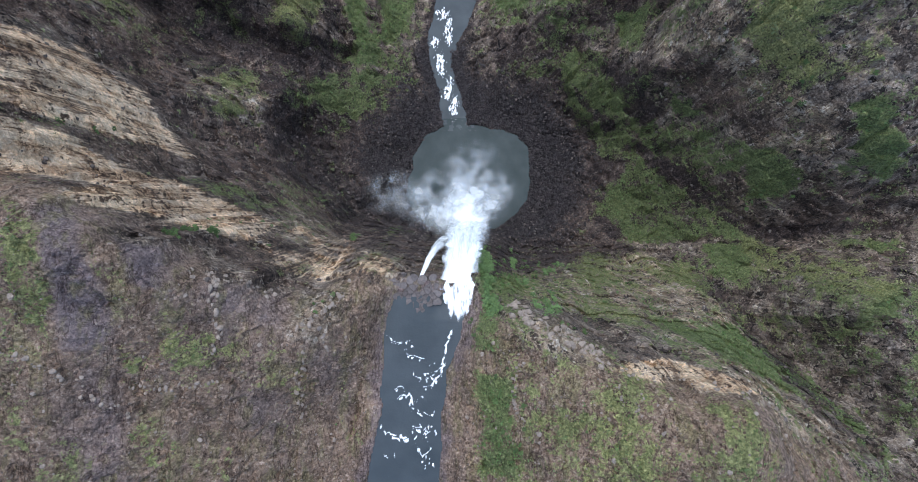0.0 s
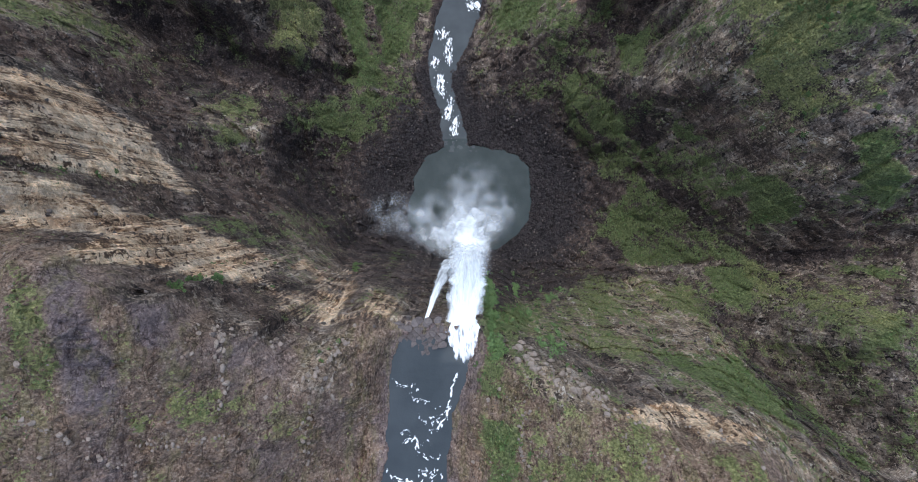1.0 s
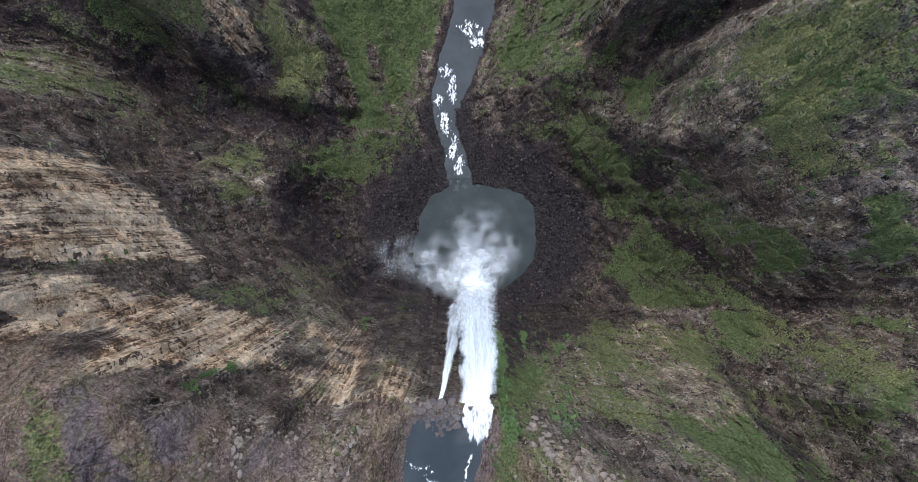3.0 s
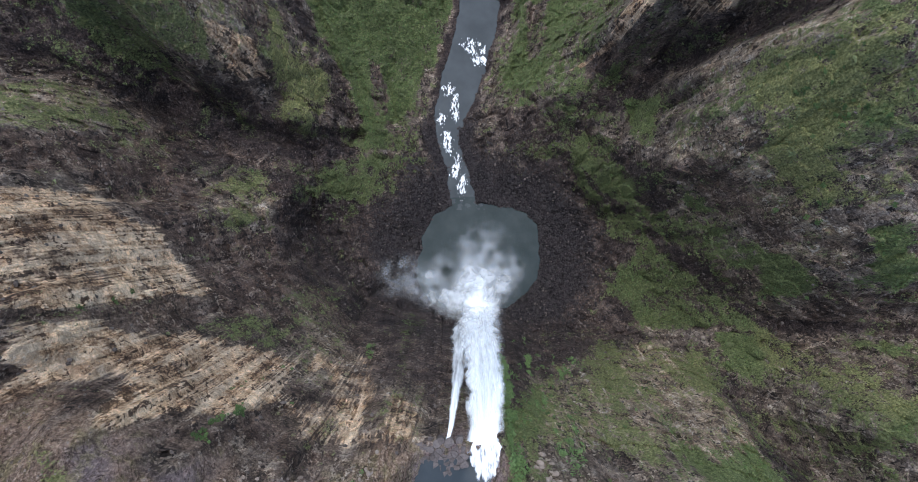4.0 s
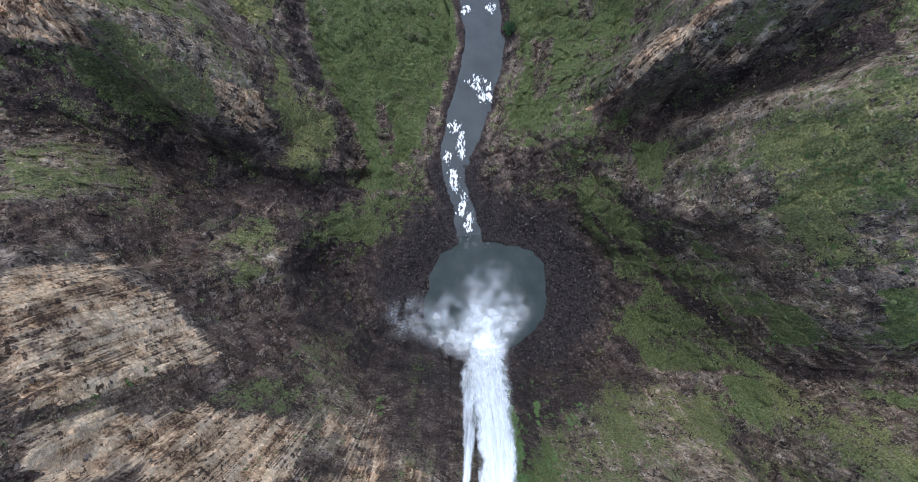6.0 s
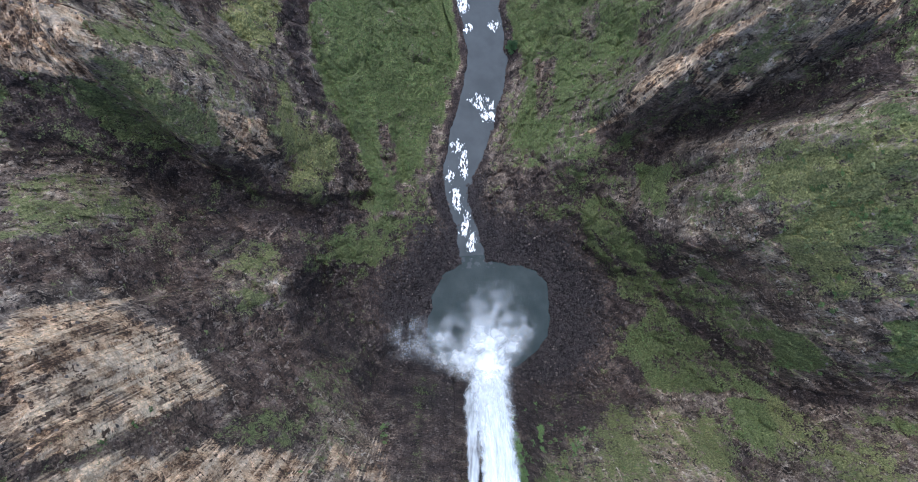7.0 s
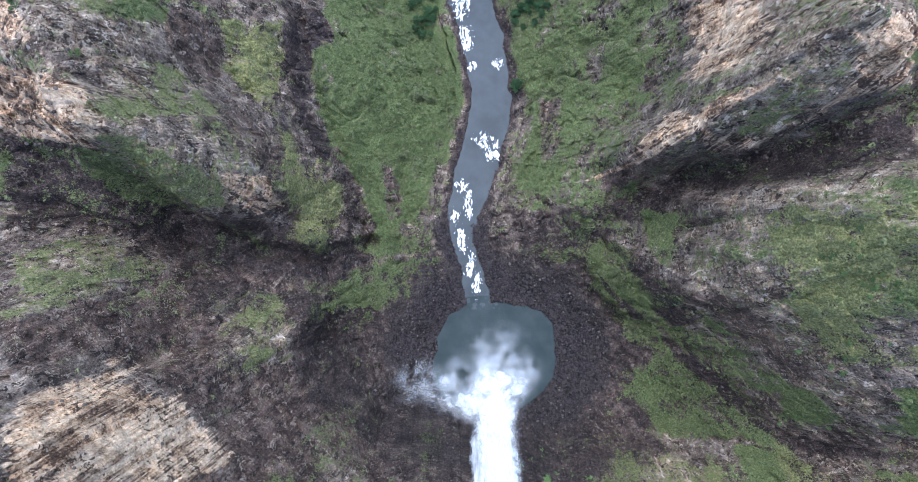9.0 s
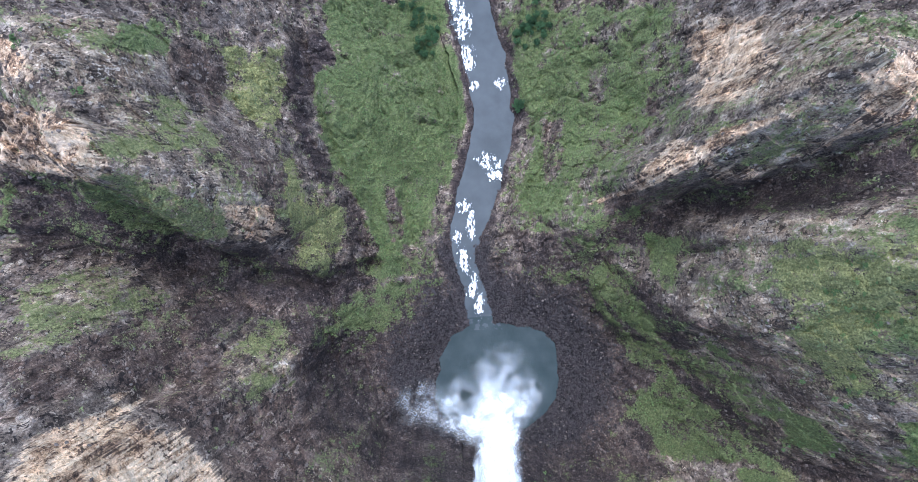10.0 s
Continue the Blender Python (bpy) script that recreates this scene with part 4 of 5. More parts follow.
region("green", 0.45, (-235, 210), (-220, 202), (-200, 184), (-196, 180), (-202, 179), (-223, 181), (-240, 191), (-239, 201))
region("olive", 0.7, (-223, 156), (-212, 161), (-209, 165), (-197, 167), (-175, 148), (-178, 145), (-197, 130), (-201, 129))
region("brown", 1.0, (-200, 127), (-196, 128), (-183, 140), (-172, 141), (-159, 132), (-154, 111), (-173, 109), (-183, 113), (-192, 109))
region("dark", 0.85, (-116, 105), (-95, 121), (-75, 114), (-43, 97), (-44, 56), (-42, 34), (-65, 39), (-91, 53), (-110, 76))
region("brown", 1.0, (-142, 78), (-131, 78), (-64, 36), (-42, 34), (-37, 18), (-35, 15), (-54, 17), (-64, 21), (-100, 47), (-133, 64))
region("brown", 0.95, (-152, 58), (-138, 56), (-129, 59), (-118, 49), (-123, 43), (-145, 36), (-143, 43))
region("brown", 0.8, (-164, 79), (-155, 80), (-151, 79), (-146, 77), (-139, 69), (-161, 70))
region("brown", 0.9, (-132, 29), (-134, 33), (-132, 37), (-128, 39), (-124, 39), (-121, 32), (-116, 27))
region("brown", 0.85, (43, 138), (74, 143), (91, 111), (107, 85), (100, 43), (76, 34), (57, 99))
region("dark", 0.7, (23, 186), (66, 170), (93, 166), (104, 162), (81, 154), (35, 155))
region("ochre", 0.8, (141, 166), (157, 165), (170, 167), (168, 153), (175, 141), (175, 134), (172, 133), (167, 130), (162, 125), (161, 120), (173, 101), (172, 90), (144, 131), (141, 139))
region("grey", 0.9, (128, 135), (140, 134), (143, 126), (156, 112), (166, 96), (184, 79), (189, 70), (194, 60), (172, 71), (145, 106), (127, 121))
region("ochre", 0.6, (182, 28), (210, 21), (235, 11), (214, -4), (207, -11), (192, -6), (182, 3), (184, 18))
region("olive", 0.9, (-154, 205), (-123, 203), (-118, 188), (-128, 178), (-147, 181), (-149, 184), (-179, 191), (-183, 197))
region("pale", 0.75, (-220, 240), (-185, 231), (-162, 220), (-146, 215), (-126, 202), (-120, 188), (-125, 193), (-129, 199), (-146, 209), (-169, 205), (-235, 217), (-227, 234))
region("brown", 0.9, (-163, 289), (-155, 296), (-149, 286), (-151, 276), (-150, 252), (-154, 253), (-163, 265))
region("ochre", 0.7, (-117, 205), (-94, 219), (-90, 183), (-99, 160), (-120, 164), (-115, 193))
# more of the west slot's shade in the ground colour
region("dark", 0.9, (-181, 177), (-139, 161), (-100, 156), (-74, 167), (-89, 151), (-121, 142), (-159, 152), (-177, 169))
region("brown", 0.9, (56, 93), (95, 94), (119, 79), (103, 51), (117, 27), (102, 14), (90, 14), (45, 14), (51, 27), (53, 38))
region("pale", 0.8, (127, 292), (144, 285), (136, 253), (127, 242), (122, 237), (118, 242), (124, 256))
region("pale", 0.8, (141, 226), (163, 235), (160, 227), (173, 224), (190, 220), (159, 213))
region("olive", 0.8, (123, 221), (136, 230), (146, 226), (147, 221), (151, 213), (139, 207), (129, 214))
region("pale", 0.7, (70, 196), (91, 204), (114, 223), (121, 221), (124, 220), (91, 200))
region("ochre", 0.7, (143, 171), (154, 164), (157, 157), (158, 149), (154, 127), (157, 118), (170, 98), (159, 108), (150, 120), (141, 142), (140, 151))
region("brown", 0.8, (112, 125), (135, 123), (152, 106), (170, 83), (187, 72), (170, 77), (142, 105))
region("brown", 0.9, (-179, 165), (-157, 170), (-142, 168), (-116, 155), (-108, 116), (-118, 114), (-131, 106), (-143, 94), (-165, 112), (-171, 117), (-173, 145))
region("brown", 0.9, (-132, 94), (-111, 86), (-97, 86), (-74, 82), (-30, 29), (-58, 23), (-70, 32), (-97, 55), (-121, 68))
region("brown", 0.9, (-108, 21), (-98, 23), (-59, 10), (-37, 6), (-59, -5), (-88, 11), (-100, 15))
region("lush", 0.9, (91, -13), (118, -19), (148, -33), (161, -46), (157, -49), (157, -52), (167, -63), (122, -37), (92, -22))
region("grey", 0.9, (120, -42), (170, -69), (136, -66), (103, -47), (107, -43))
region("grey", 0.9, (21, -11), (39, -19), (56, -30), (40, -29), (24, -21))
region("dark", 0.7, (51, 26), (109, 30), (125, 17), (82, 9), (46, 10))
region("dark", 0.6, (152, 2), (163, -5), (171, -22), (185, -45), (181, -55), (184, -62), (169, -61), (168, -69), (149, -63), (142, -46), (144, -42), (141, -37), (143, -33), (138, -27), (149, -15))
region("brown", 0.5, (177, 41), (212, 21), (237, 12), (229, 5), (220, -1), (202, 3), (190, 10), (187, 13), (187, 25))
region("olive", 0.8, (33, 9), (59, 10), (98, 16), (128, 13), (150, 10), (156, -7), (146, -7), (128, -3), (43, -2))
region("grey", 0.8, (76, -4), (110, -6), (128, -4), (166, -31), (131, -22), (116, -23), (78, -16))
region("dark", 0.7, (26, 20), (39, 18), (65, 19), (94, 17), (57, 7), (29, 1), (17, 2))
region("pale", 0.85, (-219, 242), (-194, 234), (-175, 222), (-162, 209), (-170, 211), (-206, 227), (-227, 232))
region("olive", 0.7, (-175, 248), (-160, 256), (-138, 233), (-117, 191), (-129, 180), (-145, 180), (-154, 197), (-156, 207), (-172, 236))
region("pale", 0.7, (-131, 197), (-119, 197), (-115, 182), (-127, 178), (-134, 181))
region("pale", 0.9, (-181, 100), (-162, 92), (-144, 81), (-137, 70), (-125, 57), (-128, 58), (-137, 59), (-142, 56), (-146, 58), (-156, 72), (-164, 87))
region("pale", 0.9, (-145, 52), (-138, 51), (-129, 42), (-112, 39), (-90, 24), (-93, 23), (-100, 22), (-122, 33), (-140, 34), (-141, 46))
region("pale", 0.45, (-84, 19), (-58, 7), (-33, 2), (-51, -3), (-61, 1), (-78, 12))
region("pale", 0.6, (-73, 23), (-61, 23), (-44, 11), (-47, 7), (-52, 0))
region("pale", 0.6, (-36, 11), (-25, 5), (-29, -2), (-39, 4))
region("pale", 0.8, (-182, 99), (-173, 102), (-148, 87), (-138, 69), (-130, 60), (-134, 57), (-137, 54), (-143, 61), (-154, 65), (-159, 71), (-161, 77), (-170, 91))
region("pale", 0.85, (-116, 30), (-103, 34), (-81, 26), (-80, 14), (-99, 19))
region("olive", 0.6, (-157, 131), (-127, 130), (-114, 104), (-130, 89), (-146, 101), (-154, 116))
region("grey", 0.7, (-102, 56), (-69, 26), (-55, 17), (-62, 15), (-85, 32))

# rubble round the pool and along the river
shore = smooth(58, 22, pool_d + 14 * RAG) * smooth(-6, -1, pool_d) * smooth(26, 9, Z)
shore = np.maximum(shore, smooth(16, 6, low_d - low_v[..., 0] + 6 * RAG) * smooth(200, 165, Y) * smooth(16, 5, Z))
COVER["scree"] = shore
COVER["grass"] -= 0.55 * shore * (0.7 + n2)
# rock and plants wet from spray, with the deep basin's shade painted in
damp_shade = smooth(75, 15, pool_d + 25 * RAG) * smooth(110, 60, Z)
COVER["brown"] = np.maximum(COVER["brown"], 0.9 * damp_shade)
COVER["pale"] *= 1 - 0.8 * damp_shade
COVER["lush"] = np.maximum(COVER["lush"], damp_shade)
COVER["grass"] -= 0.04 * damp_shade
COVER["wet_and_shade"] = np.maximum(COVER["wet_and_shade"], 0.8 * damp_shade)
COVER["grey"] *= 1 - damp_shade
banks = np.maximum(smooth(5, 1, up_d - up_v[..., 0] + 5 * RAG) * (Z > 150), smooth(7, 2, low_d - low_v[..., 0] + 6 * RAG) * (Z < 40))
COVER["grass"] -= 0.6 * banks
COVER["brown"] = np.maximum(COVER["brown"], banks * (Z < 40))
COVER["wet_and_shade"] = np.maximum(COVER["wet_and_shade"], 0.75 * banks * (Z < 40))
COVER["slab"] = np.maximum(COVER["slab"], banks * 0.7)


def sheet_mesh(name, xs, ys, z, layers, mat, keep=None, flat=False):
    """A grid mesh over xs and ys with named colour layers."""
    ny, nx = z.shape
    co = np.empty((ny, nx, 3), np.float32)
    co[..., 0], co[..., 1], co[..., 2] = xs, ys, z
    i = np.arange(ny * nx).reshape(ny, nx)
    quads = np.stack([i[:-1, :-1], i[:-1, 1:], i[1:, 1:], i[1:, :-1]], -1).reshape(-1, 4)
    if keep is not None:
        quads = quads[keep[:-1, :-1].ravel()]
    me = bpy.data.meshes.new(name)
    me.vertices.add(ny * nx)
    me.vertices.foreach_set("co", co.ravel())
    me.loops.add(quads.size)
    me.loops.foreach_set("vertex_index", quads.ravel().astype(np.int32))
    me.polygons.add(len(quads))
    me.polygons.foreach_set("loop_start", np.arange(0, quads.size, 4, dtype=np.int32))
    me.update(calc_edges=True)
    me.polygons.foreach_set("use_smooth", np.full(len(quads), not flat))
    for key, values in layers.items():
        if isinstance(values, tuple):
            a = me.attributes.new(key, "FLOAT_COLOR", "POINT")
            rgba = np.ones((ny * nx, 4), np.float32)
            for c, v in enumerate(values):
                rgba[:, c] = np.clip(v, 0, 1).ravel()
            a.data.foreach_set("color", rgba.ravel())
        else:
            a = me.attributes.new(key, "FLOAT", "POINT")
            a.data.foreach_set("value", values.astype(np.float32).ravel())
    me.materials.append(mat)
    return me


ground = new("ground", sheet_mesh("ground", X, Y, Z, {"cover": (COVER["grass"], COVER["pale"], COVER["soil"]), "tint": (COVER["lush"], COVER["brown"], np.maximum(COVER["scree"], COVER["wet_and_shade"])), "slab": COVER["slab"], "ochre": COVER["ochre"], "grey": COVER["grey"], "groove": GROOVE, "thread": THREAD, "bedding": BEDDING}, GROUND, flat=True))
tagged(ground, "layered basalt gorge with grassy slopes and bare plateau", "ground", kind="structure")


def height(x, y):
    """Height of the ground at a place."""
    i, j = min(max(np.searchsorted(gx, x) - 1, 0), len(gx) - 2), min(max(np.searchsorted(gy, y) - 1, 0), len(gy) - 2)
    u, v = (x - gx[i]) / (gx[i + 1] - gx[i]), (y - gy[j]) / (gy[j + 1] - gy[j])
    return float((Z[j, i] * (1 - u) + Z[j, i + 1] * u) * (1 - v) + (Z[j + 1, i] * (1 - u) + Z[j + 1, i + 1] * u) * v)


# ---- water ----


def foam_spot(x, y, cx, cy, rx, ry, turn=0.0):
    c, s = math.cos(radians(turn)), math.sin(radians(turn))
    return np.clip(1.25 - np.hypot(((x - cx) * c + (y - cy) * s) / rx, (-(x - cx) * s + (y - cy) * c) / ry), 0, 1)


def river_sheet(name, line, y0, y1, spots, label, lo, hi, grain, crests=()):
    line = np.array(line, float)
    ys = np.arange(max(y0, -110), min(y1, 420), 0.36)
    cx, hw, lv = (np.interp(ys, line[:, 1], line[:, k]) for k in (0, 2, 3))
    u = np.linspace(-1.25, 1.25, 120)
    xs, yy = cx[:, None] + u[None] * (hw[:, None] + 3), np.repeat(ys[:, None], len(u), 1)
    foam = np.zeros_like(xs)
    for spot in spots:
        foam = np.maximum(foam, foam_spot(xs, yy, *spot))
    veins = fbm(xs + 1.2 * fbm(xs, yy, 3, 2, 86), yy * 0.34, grain, 5, 81, 0.75)
    foam = smooth(lo, hi, np.minimum(foam * 1.2, 0.85) + 1.5 * veins) * smooth(0.0, 0.15, foam)
    tx, ty = xs + 0.9 * fbm(xs, yy, 2.2, 3, 87), yy + 1.1 * fbm(xs, yy, 1.6, 3, 88)
    for wide, crest in crests:
        d, _ = near_line(tx, ty, crest)
        d2, _ = near_line(tx, ty + 1.1, crest)
        broken = smooth(-0.35, 0.25, fbm(xs, yy, 1.7, 3, 90))
        foam = np.maximum(foam, np.maximum((0.35 + 0.5 * broken) * smooth(0.75 * wide, 0.15 * wide, d), 0.75 * smooth(1.5 * wide, 0.2, d2) * smooth(0.05, 0.5, fbm(xs, yy * 0.3, 0.8, 2, 89) + 0.1)))
    tail = smooth(-17, -7, yy) * smooth(-10, -4, xs) if y1 < 0 else 0.0
    z = lv[:, None] - 1.5 * tail + 0.06 * fbm(xs, yy, 3.0, 3, 83) + 0.35 * foam * (0.5 + fbm(xs, yy, 1.6, 2, 84)) + 0.0 * xs
    keep = yy < (y1 - 2.5 + 2.0 * fbm(xs, yy, 2.5, 3, 85))
    ob = new(name, sheet_mesh(name, xs, yy, z, {"foam": foam}, WATER, keep))
    return tagged(ob, label, "river", kind="structure")


CRESTS = [
    (0.5, [(-25.7, -22.2, 0), (-22.5, -24.5, 0), (-17.4, -24.1, 0), (-15.5, -25.0, 0)]),
    (0.45, [(-19.2, -25.4, 0), (-17.8, -28.2, 0), (-14.6, -30.3, 0), (-11.8, -30.9, 0)]),
    (0.7, [(-0.7, -19.6, 0), (-2.6, -25.1, 0), (-4.0, -32.4, 0), (-5.8, -37.8, 0), (-9.5, -41.4, 0), (-12.3, -41.8, 0)]),
    (0.6, [(-4.9, -34.2, 0), (-9.5, -36.9, 0), (-11.8, -36.4, 0), (-10.4, -39.1, 0)]),
    (0.35, [(-15.0, -34.6, 0), (-15.5, -36.8, 0), (-12.7, -38.2, 0)]),
    (0.5, [(-22.8, -42.2, 0), (-20.5, -40.4, 0), (-18.7, -42.2, 0)]),
    (0.55, [(-21.4, -45.8, 0), (-16.9, -44.0, 0), (-15.0, -46.7, 0), (-12.3, -45.0, 0), (-10.9, -47.7, 0)]),
    (0.45, [(-16.8, -48.5, 0), (-12.3, -51.2, 0), (-8.6, -52.2, 0), (-7.2, -49.5, 0)]),
    (0.7, [(-27.8, -55.2, 0), (-25.9, -57.8, 0), (-23.2, -59.2, 0), (-19.5, -59.7, 0), (-17.3, -60.1, 0)]),
    (0.4, [(-15.9, -55.7, 0), (-12.2, -57.0, 0)]),
    (0.5, [(-14.5, -62.4, 0), (-12.2, -67.3, 0), (-8.6, -63.7, 0)]),
    (0.4, [(-9.5, -57.5, 0), (-6.8, -57.1, 0)]),
    (0.4, [(-11.3, -60.2, 0), (-10.0, -60.2, 0)]),
]
river_sheet("river_upper", UPPER, -255, -3.5, [(-8, -36, 6, 5, 30), (-14, -48, 7, 4, 0), (-12, -58, 7, 5, 10), (-24, -66, 5, 3, 0), (-22, -76, 5, 3, 0), (-10, -70, 4, 4, 0), (-12, -90, 8, 5, 0)], "grey silty river with small white rapids on the plateau", 1.2, 1.6, 1.2, CRESTS)
river_sheet("river_lower", LOWER, 110, 880, [(0, 128, 5, 10, -10), (-5, 142, 4, 12, -15), (-10, 162, 5, 13, 10), (-15, 180, 4, 8, 0), (-4, 190, 4, 14, 0), (-9, 203, 6, 6, 30), (12, 236, 13, 7, -20), (16, 226, 8, 6, 0), (22, 298, 5, 6, 0), (2, 296, 6, 5, 0), (-3, 318, 8, 14, 0), (-6, 345, 9, 16, 0), (-12, 375, 9, 20, 0)], "grey river with white rapids below the pool", 0.55, 1.15, 1.0)
py, px = np.meshgrid(np.arange(14, 121, 0.5), np.arange(-42, 66, 0.5), indexing="ij")
pd = outline_distance(px, py, POOL_RING)
pf = 0.42 * foam_spot(px, py, 9, 44, 18, 10) + 0.05 * smooth(0.1, 0.7, ridged(px, py * 0.5, 9, 3, 91)) * smooth(95, 45, py)
pool = new("plunge_pool", sheet_mesh("plunge_pool", px, py, 0.05 * fbm(px, py, 2.5, 3, 92) + 0.01, {"foam": np.clip(pf, 0, 1)}, POOL_WATER, pd < 5))
tagged(pool, "dull grey-green plunge pool below the waterfall", "water", kind="structure")
# ---- the fall ----
waterfall = tagged(new("waterfall"), "tall white waterfall plunging off the plateau rim", "waterfall")
waterfall.location = (2, -2, 176)


def curtain(name, x0, half, spread_to, y0, speed, top, bottom, drift, seed, body, label="", torn=1.0):
    """A falling sheet of water: thrown off the lip, spreading and fraying as it drops."""
    nv, nu = 420, 130
    t = np.linspace(0, 1, nv)[:, None]
    u = np.linspace(-1, 1, nu)[None]
    secs = t * math.sqrt(2 * (top - bottom) / 9.8)
    drop = top - 4.9 * secs * secs
    low = (top - drop) / (top - bottom)
    w = half + (spread_to - half) * low ** 0.8
    wob = fbm(u * 3 + 0 * t, drop * 0.06 + 0 * u, 1.0, 3, seed)
    xs = x0 + drift * t + u * w * (1 + 0.18 * fbm(0 * u + drop, drop * 0 + np.sign(u) * 7, 9, 3, seed + 1)) + 1.5 * wob * low
    ys = y0 + speed * secs + 0 * u + (0.3 + 1.4 * low) * fbm(u * w, drop * 0.06 + 0 * u, 2.4, 3, seed + 2) + 2.5 * (1 - u * u) * low ** 0.5
    zs = drop + 0 * u + (0.3 + 1.5 * low) * fbm(u * w, drop * 0.2 + 0 * u, 3, 2, seed + 3)
    streak = fbm(u * w * 1.0, drop * 0.045 + 0 * u, 1.3, 4, seed + 4)
    puff = fbm(u * w, drop * 0.55 + 0 * u, 6.0, 4, seed + 5)
    edge = smooth(1.0, 0.55, np.abs(u) + 0.30 * puff + 0.15 * streak)
    thick = edge * np.clip(body + torn * 1.1 * streak * (1 - 0.75 * low) + 0.45 * puff * low, 0, 1)
    thick = thick * smooth(1.0, 0.86, low)
    me = sheet_mesh(name, xs - waterfall.location.x, ys - waterfall.location.y, zs - waterfall.location.z, {"thick": thick}, FALL)
    ob = new(name, me)
    ob.parent = waterfall
    if label:
        ob["label"] = label
    return ob


curtain("main_curtain", 1.7, 7.2, 13, -2.0, 5.6, 178.0, 1, 6.0, 101, 1.0, torn=0.6)
curtain("main_curtain", 2.2, 6.6, 14, -1.0, 6.2, 177.6, 1, 6.0, 111, 0.8, torn=0.7)
curtain("outer_veil", 2.4, 6.4, 19, -1.5, 5.0, 177.4, 1, 6.0, 121, 0.26, "thin ragged veil of spray", 0.4)
curtain("outer_veil", 2.0, 6.0, 17, 0.0, 6.8, 177.0, 1, 6.0, 131, 0.26, "thin ragged veil of spray", 0.5)
curtain("side_strand", -13.2, 0.8, 7.5, -0.8, 5.0, 178.7, 20, 10.0, 141, 0.62, "narrow separate strand of white water", 0.7)


def plume(name, spots, seed, mat, thing):
    """Billows of spray: many shallow domes, thickest in their middle."""
    rnd = random.Random(seed)
    for k, (cx, cy, cz, r, h, dense) in enumerate(spots):
        n = 44
        v, u = np.meshgrid(np.linspace(-1, 1, n), np.linspace(-1, 1, n), indexing="ij")
        rad = np.hypot(u, v)
        s = rnd.random() * 90
        zs = cz + h * np.clip(1 - rad * rad, 0, 1) + 0.18 * r * fbm(u * r + s, v * r, r * 0.55, 4, seed + k)
        ang = np.arctan2(v, u)
        jets = fbm(np.cos(ang) * 8 + s, np.sin(ang) * 8 + rad * 2.0, 1.0, 4, seed + 61 + k)
        cloud = 0.40 + 1.0 * fbm(u * r + s, v * r - s, r * 0.4, 5, seed + 31 + k, 0.55) + 0.3 * jets * smooth(0.1, 0.5, rad)
        thick = dense * np.clip(smooth(1.0, 0.0, rad) ** 1.3 * cloud * 1.9, 0, 1)
        ob = new(name, sheet_mesh(name, cx + u * r - thing.location.x, cy + v * r - thing.location.y, zs - thing.location.z, {"thick": thick}, mat, rad < 1.0))
        ob.parent = thing


spray = tagged(new("spray_cloud"), "drifting white spray over the plunge pool", "spray")
spray.location = (8, 44, 0)
plume("splash", [(9, 38, 15, 22, 9, 1.0), (5, 41, 6, 24, 8, 0.85), (14, 42, 6, 23, 8, 0.85), (9, 52, 7, 21, 6, 0.7), (2, 60, 6, 17, 5, 0.5), (17, 61, 6, 16, 5, 0.48), (28, 50, 5, 15, 5, 0.4), (9, 30, 34, 18, 8, 0.6), (8, 25, 58, 16, 8, 0.45), (7, 20, 84, 14, 8, 0.3)], 201, MIST, spray)
plume("mist_wisp", [(4, 58, 5, 17, 7, 0.34), (18, 60, 5, 18, 7, 0.32), (-2, 70, 4, 19, 6, 0.26), (12, 74, 4, 20, 6, 0.26), (26, 72, 4, 18, 6, 0.24), (4, 86, 4, 18, 5, 0.16), (20, 88, 4, 18, 5, 0.15), (-8, 45, 9, 21, 7, 0.46), (-20, 49, 9, 20, 7, 0.42), (-29, 56, 10, 20, 6, 0.30), (-42, 62, 11, 22, 6, 0.2), (-54, 58, 12, 20, 6, 0.12), (-14, 64, 6, 20, 5, 0.28), (28, 56, 5, 18, 6, 0.3), (37, 66, 5, 15, 5, 0.2)], 263, MIST, spray)


